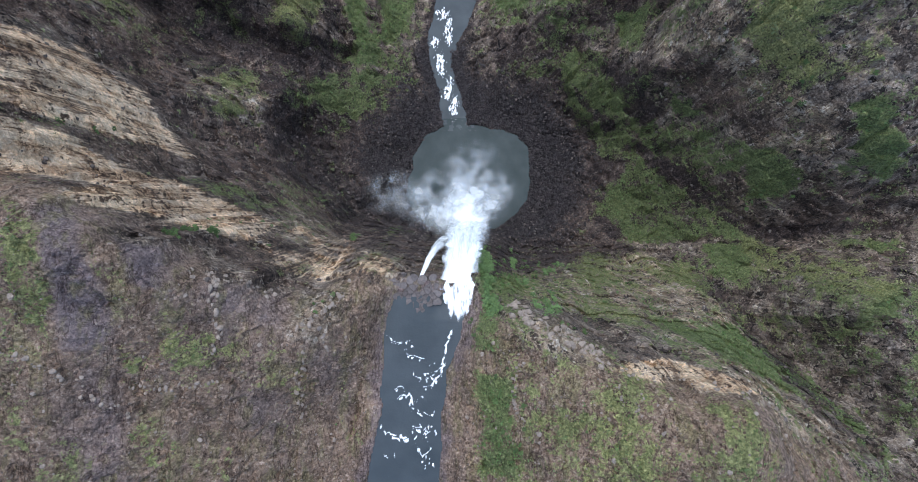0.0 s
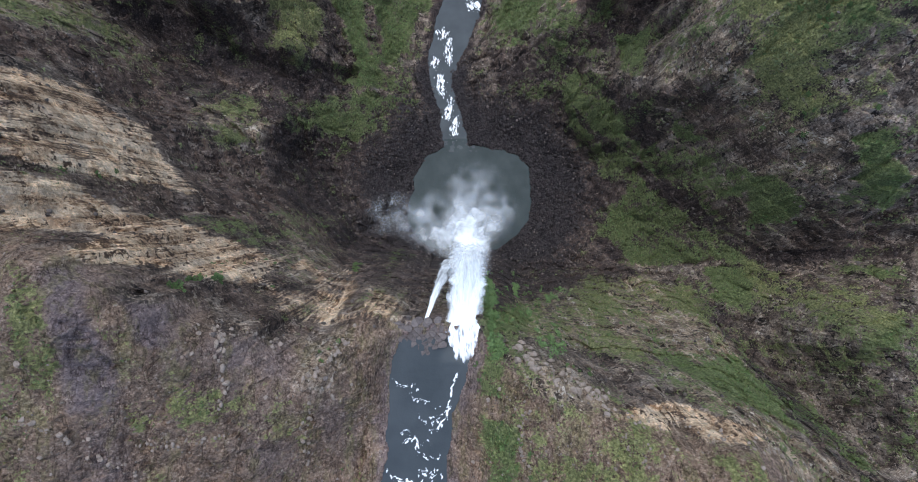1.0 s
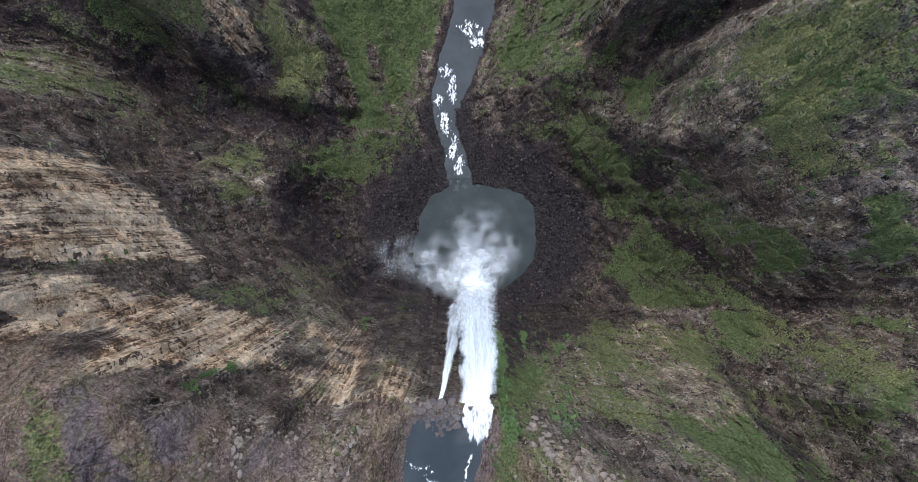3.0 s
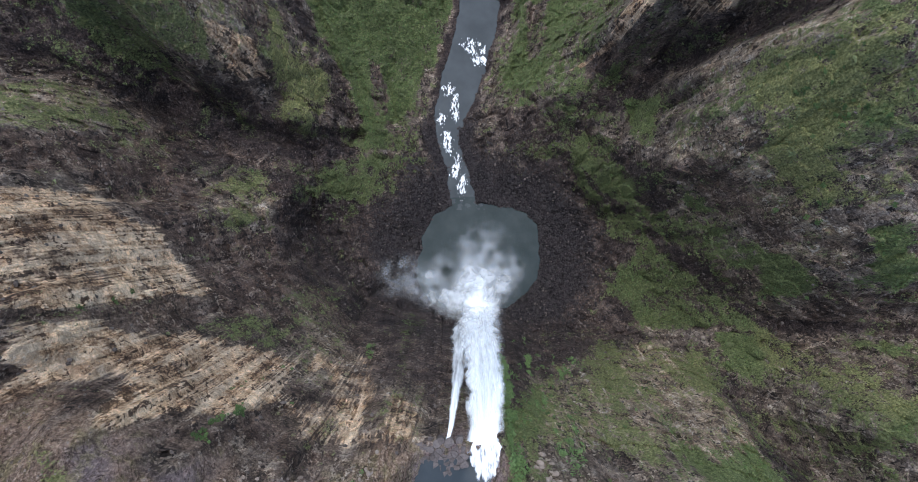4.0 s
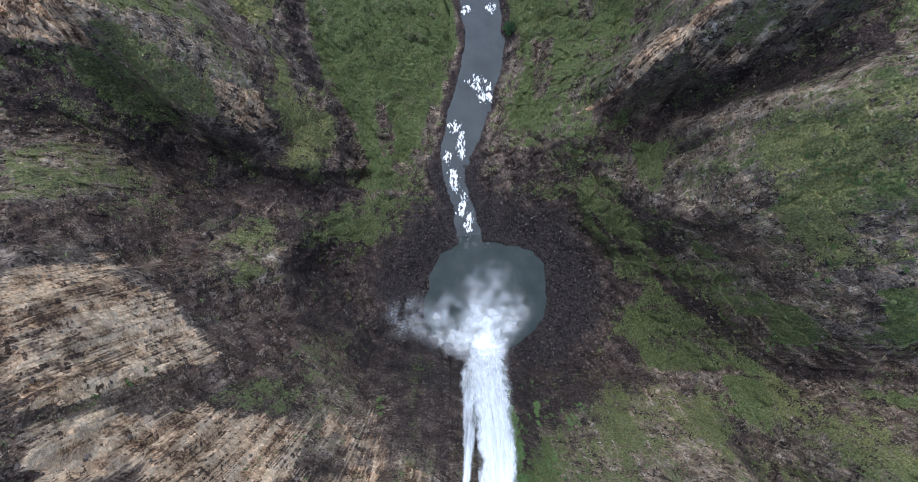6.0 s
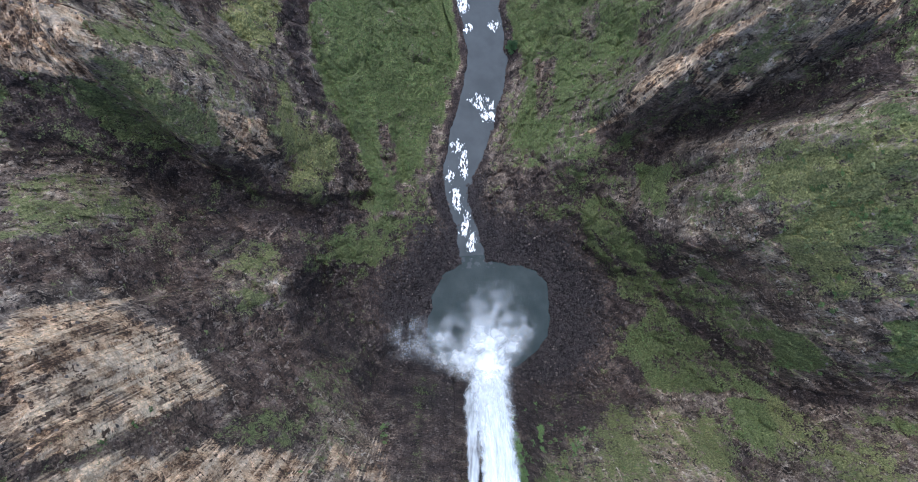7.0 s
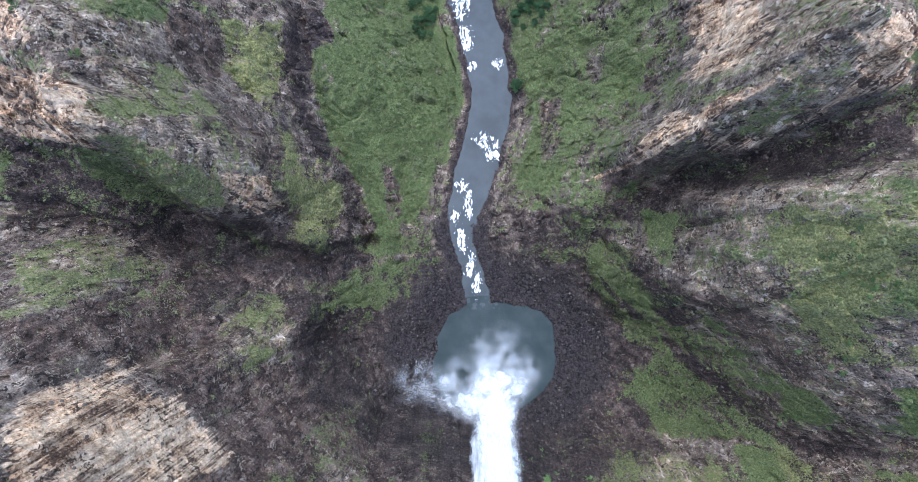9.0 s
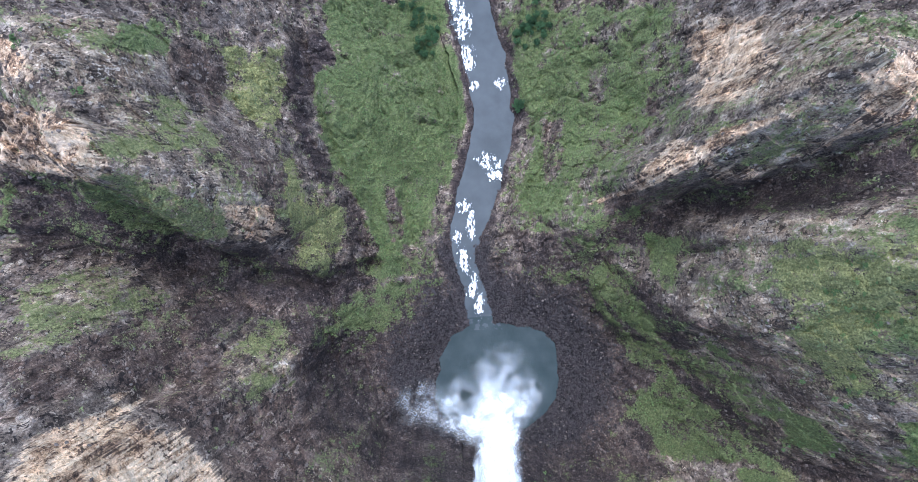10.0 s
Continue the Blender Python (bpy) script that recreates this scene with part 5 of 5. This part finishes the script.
def cascade():
    """White water sliding over the lip before it drops."""
    t, u = np.linspace(0, 1, 120)[:, None], np.linspace(-1, 1, 90)[None]
    ys = -19 + 19.6 * t + 0 * u + 0.5 * fbm(u * 5, t * 17, 2, 3, 151)
    w = 4.2 + 3.6 * smooth(0.3, 0.75, t)
    xs = 1.6 + 0.4 * t + u * w
    zs = 178.75 - 0.5 * t - 1.2 * smooth(0.80, 1.0, t) + 0.35 * fbm(xs, ys, 1.4, 3, 152)
    streak = fbm(xs * 1.0, ys * 0.22, 0.9, 4, 153)
    begin = 0.30 + 0.22 * fbm(xs, ys * 0.1, 2.0, 3, 155) + 0.035 * np.clip(-xs, -4, 6)
    thick = np.clip(0.95 + 1.3 * streak, 0, 1) * smooth(begin - 0.10, begin + 0.10, t) * smooth(1.0, 0.75, np.abs(u) + 0.3 * fbm(xs, ys, 2.2, 3, 154))
    thick = thick * smooth(1.0, 0.93, t)
    # dark rocks split the stream
    for rx, ry, size in ((-1.1, -1.6, 1.0), (-4.6, -2.6, 0.8)):
        thick = thick * smooth(0.6, 1.3, np.hypot((xs - rx) / size, (ys - ry) / (2.4 * size)))
    me = sheet_mesh("lip_cascade", xs - waterfall.location.x, ys - waterfall.location.y, zs - waterfall.location.z, {"thick": thick}, FALL)
    new("lip_cascade", me).parent = waterfall


cascade()

# ---- rocks, shrubs and trees ----


def part(name, bm, mat, parent, label=""):
    me = bpy.data.meshes.new(name)
    bm.to_mesh(me)
    bm.free()
    me.materials.append(mat)
    ob = new(name, me)
    ob.parent = parent
    if label:
        ob["label"] = label
    return ob


def rock_shape(rnd, detail, flatness=0.75):
    """An angular broken stone of about unit radius."""
    bm = bmesh.new()
    bmesh.ops.create_icosphere(bm, subdivisions=detail, radius=1.0)
    cuts = [(Vector((rnd.gauss(0, 1), rnd.gauss(0, 1), rnd.gauss(0, 1))).normalized(), rnd.uniform(0.55, 0.85)) for _ in range(11)]
    off = Vector((rnd.uniform(0, 50), rnd.uniform(0, 50), rnd.uniform(0, 50)))
    for v in bm.verts:
        for n, d in cuts:
            over = v.co.dot(n) - d
            if over > 0:
                v.co -= n * over * 0.92
        v.co *= 1 + 0.22 * noise.noise(v.co * 1.7 + off) + 0.08 * noise.noise(v.co * 5.0 + off)
        v.co.z *= flatness
    return bm


def template_arrays(bm):
    bm.verts.ensure_lookup_table()
    bmesh.ops.triangulate(bm, faces=bm.faces[:])
    co = np.array([v.co[:] for v in bm.verts], np.float32)
    tri = np.array([[v.index for v in f.verts] for f in bm.faces], np.int32)
    bm.free()
    return co, tri


def strew(name, shapes, xy, size, mat, label, category, sink=0.25, lean=0.5, seed=0):
    """Many small things too many to count, in one mesh that lies on the ground."""
    rng = np.random.default_rng(seed)
    zs = np.array([height(x, y) for x, y in xy])
    cos, tris, base = [], [], 0
    pick = rng.integers(0, len(shapes), len(xy))
    for k, (co, tri) in enumerate(shapes):
        idx = np.nonzero(pick == k)[0]
        n = len(idx)
        if not n:
            continue
        a, b, c = rng.uniform(0, 6.283, n), rng.normal(0, lean, n), rng.normal(0, lean, n)
        ca, sa, cb, sb, cc, sc = np.cos(a), np.sin(a), np.cos(b), np.sin(b), np.cos(c), np.sin(c)
        o = np.zeros_like(a)
        ra = np.stack([ca, -sa, o, sa, ca, o, o, o, o + 1], -1).reshape(n, 3, 3)
        rb = np.stack([o + 1, o, o, o, cb, -sb, o, sb, cb], -1).reshape(n, 3, 3)
        rc = np.stack([cc, o, sc, o, o + 1, o, -sc, o, cc], -1).reshape(n, 3, 3)
        stretch = rng.uniform(0.75, 1.3, (n, 1, 3))
        p = np.einsum("nij,nvj->nvi", ra @ rb @ rc, co[None] * stretch) * size[idx][:, None, None]
        p += np.stack([xy[idx, 0], xy[idx, 1], zs[idx] + size[idx] * (0.5 - sink)], -1)[:, None]
        cos.append(p.reshape(-1, 3))
        tris.append((tri[None] + base + (np.arange(n) * len(co))[:, None, None]).reshape(-1, 3))
        base += n * len(co)
    co, tri = np.concatenate(cos).astype(np.float32), np.concatenate(tris).astype(np.int32)
    me = bpy.data.meshes.new(name)
    me.vertices.add(len(co))
    me.vertices.foreach_set("co", co.ravel())
    me.loops.add(tri.size)
    me.loops.foreach_set("vertex_index", tri.ravel())
    me.polygons.add(len(tri))
    me.polygons.foreach_set("loop_start", np.arange(0, tri.size, 3, dtype=np.int32))
    me.update(calc_edges=True)
    me.polygons.foreach_set("use_smooth", np.zeros(len(tri), bool))
    me.materials.append(mat)
    return tagged(new(name, me), label, category, kind="stuff")


def sites(count, chance, seed):
    """Random places on the land, by a chance that is laid out over it."""
    rng = np.random.default_rng(seed)
    out = np.zeros((0, 2))
    while len(out) < count:
        p = np.stack([rng.uniform(-258, 270, 60000), rng.uniform(-94, 368, 60000)], -1)
        i, j = np.searchsorted(gx, p[:, 0]), np.searchsorted(gy, p[:, 1])
        out = np.concatenate([out, p[rng.random(len(p)) < chance[j, i]]])
    return out[:count]


def sizes(count, lo, hi, seed):
    return lo * (hi / lo) ** (np.random.default_rng(seed).random(count) ** 1.8)


rnd = random.Random(5)
STONES = [template_arrays(rock_shape(rnd, 1)) for _ in range(8)]
dry_land = (pool_d > 0.5) & (up_d > up_v[..., 0]) & (low_d > low_v[..., 0] - 1)
rocky = np.clip(1 - COVER["grass"] * 1.6, 0, 1) * (1 - 0.6 * np.clip(COVER["pale"], 0, 1)) * dry_land
scree = strew("scree", STONES, sites(9000, COVER["scree"] * dry_land * 0.9, 1), sizes(9000, 0.25, 1.3, 1), BASALT, "dark wet basalt rubble round the plunge pool", "rubble", seed=11)
loose = strew("plateau_stones", STONES, sites(7000, COVER["soil"] * dry_land * (0.35 + 0.65 * rocky) * (1 - 0.8 * COVER["slab"]), 2), sizes(7000, 0.12, 0.5, 2), OUTCROP, "loose weathered stones strewn over the bare plateau", "stones", seed=12)
strew("slope_rubble", STONES, sites(9000, rocky * rugged * (1 - COVER["soil"]) * 0.8, 3), sizes(9000, 0.3, 1.2, 3), RUBBLE, "broken grey-brown stones on the gorge slopes", "rubble", seed=13)


def tuft_shape(rnd, blades, height_m, splay):
    bm = bmesh.new()
    for _ in range(blades):
        a, r = rnd.uniform(0, 6.28), rnd.uniform(0.1, 0.35)
        d, side = Vector((math.cos(a), math.sin(a), 0)), Vector((-math.sin(a), math.cos(a), 0))
        root = d * r
        w = rnd.uniform(0.14, 0.26)
        bm.faces.new([bm.verts.new(root - side * w), bm.verts.new(root + side * w), bm.verts.new(root + d * splay * rnd.uniform(0.5, 1.1) + Vector((0, 0, height_m * rnd.uniform(0.6, 1.1))))])
    return bm


TUFTS = [template_arrays(tuft_shape(rnd, 7, 0.8, 0.55)) for _ in range(5)]
turfed = np.clip(COVER["grass"] * 1.5 - 0.45, 0, 1) * dry_land
strew("grass_tufts", TUFTS, sites(42000, turfed * 0.9, 4), sizes(42000, 0.45, 1.3, 4), GRASS, "tufts of coarse green and yellowing mountain grass", "grass", sink=0.5, lean=0.15, seed=14)
strew("herbs", TUFTS, sites(14000, turfed * np.clip(COVER["lush"], 0, 1) ** 2, 5), sizes(14000, 0.6, 1.7, 5), SHRUB, "low bright green herbs on damp slopes", "herbs", sink=0.5, lean=0.2, seed=15)


def cushion_shape(rnd, leaves):
    """A low leafy cushion that clings to a ledge."""
    bm = bmesh.new()
    for _ in range(leaves):
        a, q = rnd.uniform(0, 6.28), math.sqrt(rnd.random())
        p = Vector((q * math.cos(a), q * math.sin(a), 0.75 - 0.6 * q * q + rnd.uniform(-0.1, 0.1)))
        n = Vector((p.x * 0.6 + rnd.gauss(0, 0.25), p.y * 0.6 + rnd.gauss(0, 0.25), 0.8)).normalized()
        u = n.orthogonal().normalized()
        v, w = n.cross(u), rnd.uniform(0.28, 0.48)
        bm.faces.new([bm.verts.new(p - u * w * 1.2), bm.verts.new(p - v * w * 0.7), bm.verts.new(p + u * w * 1.2), bm.verts.new(p + v * w * 0.7)])
    return bm


CUSHIONS = [template_arrays(cushion_shape(rnd, 9)) for _ in range(6)]
ribbons = smooth(0.02, 0.14, fbm(X + 3 * n_warp, Y - 3 * n_warp, 7, 5, 401, 0.6) + 0.35 * n1 - 0.05)
clinging = ribbons * np.clip(COVER["grass"] * 1.6 - 0.15, 0, 1) * smooth(0.25, 0.7, steep) * dry_land * (1 - plateau)
spur = smooth(11, 14, X) * smooth(75, 30, X) * smooth(-16, -6, Y) * smooth(22, 8, Y) * dry_land
strew("ledge_plants", CUSHIONS, sites(9000, np.clip(clinging, 0, 1), 6), sizes(9000, 0.4, 1.5, 6), LEDGE_LEAF, "cushions of olive-green plants clinging to the cliffs", "plants", sink=0.55, lean=0.35, seed=16)
strew("damp_ledge_plants", CUSHIONS, sites(2600, np.clip(spur * ribbons * smooth(0.0, 0.2, FRAY), 0, 1), 7), sizes(2600, 0.4, 1.6, 7), SHRUB, "bright green plants on damp ledges beside the waterfall", "plants", sink=0.55, lean=0.35, seed=17)


def stem_shape(rnd, length, thick, lean):
    bm = bmesh.new()
    rings = []
    for k in range(4):
        t = k / 3
        c = Vector((lean[0] * t * t * length, lean[1] * t * t * length, t * length - 0.3))
        r = thick * (1 - 0.7 * t)
        rings.append([bm.verts.new(c + Vector((r * math.cos(a * 1.0472), r * math.sin(a * 1.0472), 0))) for a in range(6)])
    for low, high in zip(rings[:-1], rings[1:]):
        for a in range(6):
            bm.faces.new([low[a], low[(a + 1) % 6], high[(a + 1) % 6], high[a]])
    return bm


def crown_shape(rnd, clumps, radius, tall, leaves):
    """Leaf sprays gathered in uneven clumps, with gaps between."""
    bm = bmesh.new()
    for _ in range(clumps):
        a, q = rnd.uniform(0, 6.28), radius * math.sqrt(rnd.random()) * 0.8
        c = Vector((q * math.cos(a), q * math.sin(a), tall * (0.55 + 0.45 * (1 - (q / radius) ** 2)) * rnd.uniform(0.75, 1.1)))
        cr = radius * rnd.uniform(0.22, 0.42)
        for _ in range(leaves):
            n = Vector((rnd.gauss(0, 1), rnd.gauss(0, 1), rnd.gauss(0.5, 0.8))).normalized()
            p = c + n * cr * rnd.uniform(0.6, 1.0)
            u = n.orthogonal().normalized()
            v = n.cross(u)
            turn = rnd.uniform(0, 6.28)
            u, v = u * math.cos(turn) + v * math.sin(turn), v * math.cos(turn) - u * math.sin(turn)
            w = radius * rnd.uniform(0.09, 0.17)
            droop = -n * w * 0.5
            bm.faces.new([bm.verts.new(p - u * w * 1.3 + droop), bm.verts.new(p - v * w * 0.6), bm.verts.new(p + u * w * 1.3 + droop), bm.verts.new(p + v * w * 0.6)])
    return bm


def shrub_thing(rnd, name, radius, tall, clumps, leaves, mat, label, category, group):
    top = tagged(new(name), label, category, group)
    for _ in range(3):
        part("stem", stem_shape(rnd, tall * 0.7, radius * 0.06, (rnd.uniform(-0.4, 0.4), rnd.uniform(-0.4, 0.4))), BARK, top)
    part("crown", crown_shape(rnd, clumps, radius, tall, leaves), mat, top)
    return top


def tree_thing(rnd, radius, tall):
    top = tagged(new("riverside_tree"), "dense dark green tree on the river bank", "tree", "riverside trees")
    part("trunk", stem_shape(rnd, tall * 0.75, radius * 0.10, (rnd.uniform(-0.1, 0.1), rnd.uniform(-0.1, 0.1))), BARK, top)
    for _ in range(4):
        part("limb", stem_shape(rnd, tall * 0.65, radius * 0.05, (rnd.uniform(-0.7, 0.7), rnd.uniform(-0.7, 0.7))), BARK, top)
    part("crown", crown_shape(rnd, 20, radius, tall, 26), TREE, top)
    return top


def stand(thing, x, y, scale=1.0, first=False, sink=0.1):
    m = pose(x, y, height(x, y) - sink, 0, 0, rnd.uniform(0, 360))
    ob = thing if first else copy_thing(thing, m)
    ob.matrix_basis = m @ Matrix.Diagonal((scale, scale, scale * rnd.uniform(0.85, 1.15), 1))
    return ob


SHRUBS = [shrub_thing(rnd, "shrub", 1.5, 1.7, 11, 20, SHRUB, "leafy bright green shrub on a rocky ledge", "shrub", "shrubs of the gorge") for _ in range(4)]
TREES = [tree_thing(rnd, 2.6, 4.2) for _ in range(3)]
used = set()


def plant(kinds, x, y, scale):
    k = rnd.randrange(len(kinds))
    stand(kinds[k], x, y, scale, (kinds[0].name, k) not in used)
    used.add((kinds[0].name, k))


def thicket(kinds, cx, cy, rx, ry, count, lo, hi):
    for _ in range(count):
        a, q = rnd.uniform(0, 6.28), math.sqrt(rnd.random())
        plant(kinds, cx + rx * q * math.cos(a), cy + ry * q * math.sin(a), rnd.uniform(lo, hi))


thicket(SHRUBS, 19, 2, 7, 7, 34, 0.35, 0.9)
thicket(SHRUBS, 44, 2, 18, 10, 40, 0.4, 1.1)
thicket(SHRUBS, 82, -8, 30, 8, 20, 0.35, 0.8)
thicket(SHRUBS, 144, 140, 16, 30, 16, 0.4, 0.9)
thicket(SHRUBS, -77, 20, 18, 10, 14, 0.35, 0.8)
thicket(SHRUBS, 18, -55, 6, 26, 26, 0.4, 0.9)
thicket(SHRUBS, -90, 16, 4, 2.5, 12, 0.9, 1.5)
thicket(SHRUBS, -139, 57, 5, 3, 5, 0.6, 1.0)
thicket(SHRUBS, -53, 23, 4, 3, 9, 0.8, 1.3)
thicket(SHRUBS, -47, -8, 4, 4, 4, 0.5, 0.8)
thicket(SHRUBS, 9, -17, 4, 5, 4, 0.5, 0.8)
thicket(SHRUBS, 169, 129, 10, 8, 12, 0.7, 1.3)
thicket(SHRUBS, 176, 95, 14, 10, 12, 0.7, 1.3)
thicket(SHRUBS, 157, 150, 14, 14, 14, 0.6, 1.2)
thicket(SHRUBS, 184, 50, 10, 10, 10, 0.6, 1.2)
thicket(SHRUBS, 50, -18, 10, 4, 6, 0.5, 0.9)
thicket(SHRUBS, -176, 243, 6, 5, 5, 0.7, 1.1)
thicket(SHRUBS, -204, 267, 6, 5, 6, 0.7, 1.2)
thicket(SHRUBS, 153, 260, 10, 8, 6, 0.7, 1.2)
thicket(SHRUBS, 52, 268, 7, 5, 8, 0.6, 1.0)
thicket(SHRUBS, 69, 305, 9, 14, 12, 0.6, 1.1)
thicket(SHRUBS, 108, 257, 14, 20, 10, 0.6, 1.1)
thicket(SHRUBS, -91, 51, 10, 8, 6, 0.5, 0.9)
thicket(TREES, 33, 279, 4, 5, 6, 0.8, 1.2)
thicket(TREES, -34, 337, 10, 20, 34, 0.7, 1.3)
thicket(TREES, -44, 368, 14, 14, 16, 0.7, 1.3)
thicket(TREES, 44, 331, 13, 12, 26, 0.7, 1.3)
thicket(TREES, 59, 354, 16, 10, 16, 0.7, 1.3)


def boulder_thing(rnd, name, mat, label, category, group):
    me = bpy.data.meshes.new(name)
    bm = rock_shape(rnd, 2, rnd.uniform(0.45, 0.8))
    bmesh.ops.scale(bm, vec=(1, rnd.uniform(0.6, 0.85), 1), verts=bm.verts[:])
    bm.to_mesh(me)
    bm.free()
    me.materials.append(mat)
    return tagged(new(name, me), label, category, group)


PALE = [boulder_thing(rnd, "boulder", OUTCROP, "weathered grey-brown boulder of a plateau outcrop", "boulder", "outcrop boulders") for _ in range(5)]
DARK = [boulder_thing(rnd, "river_rock", BASALT, "dark wet basalt rock in the river", "rock", "river rocks") for _ in range(4)]


def rock_row(kinds, line, count, lo, hi, off=1.6):
    line = [Vector(p) for p in line]
    for k in range(count):
        t = k / max(count - 1, 1) * (len(line) - 1)
        i = min(int(t), len(line) - 2)
        p = line[i].lerp(line[i + 1], t - i)
        j = rnd.randrange(len(kinds))
        s = rnd.uniform(lo, hi)
        stand(kinds[j], p.x + rnd.uniform(-off, off), p.y + rnd.uniform(-off, off), s, (kinds[0].name, j) not in used, -0.1 * s)
        used.add((kinds[0].name, j))


rock_row(PALE, [(23, -12), (31, -16), (42, -22), (53, -29)], 80, 0.39, 2.08, 2.6)
rock_row(PALE, [(58, -32), (68, -34), (81, -35), (95, -38), (109, -44)], 57, 0.22, 1.04, 1.4)
rock_row(PALE, [(-81, 2), (-73, 0), (-61, -6)], 27, 0.28, 1.20, 1.4)
rock_row(PALE, [(-74, 0), (-74, -7), (-73, -15), (-74, -24)], 27, 0.33, 1.28, 1.0)
rock_row(PALE, [(-41, -6), (-46, -13), (-52, -16)], 27, 0.33, 1.44, 1.4)
rock_row(PALE, [(-45, -18), (-44, -25)], 11, 0.28, 1.04, 1.0)
rock_row(PALE, [(-50, -25), (-54, -36), (-54, -49)], 25, 0.28, 1.04, 1.2)
rock_row(PALE, [(-120, -21), (-111, -25), (-106, -34), (-96, -40)], 27, 0.33, 1.20, 1.4)
rock_row(PALE, [(-97, -33), (-87, -34), (-75, -32)], 17, 0.28, 1.04, 1.2)
rock_row(PALE, [(23, -27), (21, -37), (23, -49)], 22, 0.28, 1.12, 1.4)
rock_row(PALE, [(53, -35), (55, -41)], 8, 0.22, 0.88, 1.0)
rock_row(PALE, [(61, -38), (58, -44)], 8, 0.22, 0.88, 1.0)
rock_row(DARK, [(5, 116), (-6, 128), (-14, 150)], 7, 0.8, 1.6, 3.0)
rock_row(DARK, [(-12, 172), (-14, 182), (2, 206)], 6, 0.9, 1.8, 3.0)
rock_row(DARK, [(18, 214), (16, 220)], 3, 1.4, 2.2, 1.5)
rock_row(DARK, [(4, 296), (14, 304), (10, 316)], 14, 0.4, 1.0, 4.0)
rock_row(DARK, [(28, 290), (33, 300), (26, 312)], 8, 0.7, 1.3, 1.6)
rock_row(DARK, [(-26, 60), (-34, 86), (-20, 112), (28, 116), (56, 104), (60, 76)], 36, 0.7, 1.7, 3.0)

# the cracked ledge beside the lip
ledge = tagged(new("rock_ledge"), "cracked brown basalt ledge beside the waterfall lip", "rock ledge")
ledge.location = (-16, -4, 177.6)
seeds = [(rnd.uniform(-25, -5), rnd.uniform(-13, -0.2)) for _ in range(150)]
kept = []
for p in seeds:
    if all(math.hypot(p[0] - q[0], p[1] - q[1]) > 1.25 for q in kept):
        kept.append(p)


def cell_outline(c, others, reach=1.9):
    """The ground that lies nearer to c than to any other seed."""
    ring = [Vector((c[0] + reach * math.cos(k * 0.5236), c[1] + reach * math.sin(k * 0.5236))) for k in range(12)]
    for q in others:
        d = Vector((q[0] - c[0], q[1] - c[1]))
        if not 0 < d.length < 2 * reach:
            continue
        n, mid_point = d.normalized(), Vector(c) + d * 0.5
        out = []
        for a, b in zip(ring, ring[1:] + ring[:1]):
            da, db = (a - mid_point).dot(n), (b - mid_point).dot(n)
            if da <= 0:
                out.append(a)
            if da * db < 0:
                out.append(a.lerp(b, da / (da - db)))
        ring = out
    return ring


for c in kept:
    if c[0] > -6.5 or c[1] < -8.5 - 4.5 * math.exp(-((c[0] + 14) / 4) ** 2) - 2.5 * math.exp(-((c[0] + 8) / 2) ** 2):
        continue
    ring = cell_outline(c, kept)
    if len(ring) < 3:
        continue
    bm = bmesh.new()
    top_z = 0.95 + rnd.uniform(-0.35, 0.4) + 0.05 * (c[1] + 4)
    tilt = (rnd.uniform(-0.12, 0.12), rnd.uniform(-0.12, 0.12))
    rings = [[bm.verts.new((c[0] + 16 + (p.x - c[0]) * f, c[1] + 4 + (p.y - c[1]) * f, zz + (tilt[0] * (p.x - c[0]) + tilt[1] * (p.y - c[1]) if zz > 0 else 0))) for p in ring] for f, zz in ((0.97, -1.6), (0.97, top_z - 0.15), (0.91, top_z))]
    for lo_ring, hi_ring in zip(rings[:-1], rings[1:]):
        for k in range(len(ring)):
            bm.faces.new([lo_ring[k], lo_ring[(k + 1) % len(ring)], hi_ring[(k + 1) % len(ring)], hi_ring[k]])
    bm.faces.new(rings[-1])
    part("slab", bm, LEDGE, ledge)


# single stones that lie on the rubble and on the plateau
def lone_stones(parent, mat, places, lo, hi, seed):
    pick = random.Random(seed)
    shapes = []
    for _ in range(8):
        me = bpy.data.meshes.new("stone")
        bm = rock_shape(pick, 2, 0.7)
        bm.to_mesh(me)
        bm.free()
        me.materials.append(mat)
        shapes.append(me)
    for x, y in places:
        ob = new("stone", pick.choice(shapes))
        k = lo * (hi / lo) ** (pick.random() ** 2)
        ob.matrix_basis = pose(x, y, height(x, y) + 0.1 * k, pick.uniform(-20, 20), pick.uniform(-20, 20), pick.uniform(0, 360)) @ Matrix.Diagonal((k, k * pick.uniform(0.7, 1.2), k * pick.uniform(0.6, 1.0), 1))
        ob.parent = parent


lone_stones(scree, BASALT, sites(260, COVER["scree"] * dry_land, 21), 0.7, 1.9, 31)
lone_stones(loose, OUTCROP, sites(260, COVER["soil"] * dry_land * (gy[:, None] > -90), 22), 0.4, 1.3, 32)
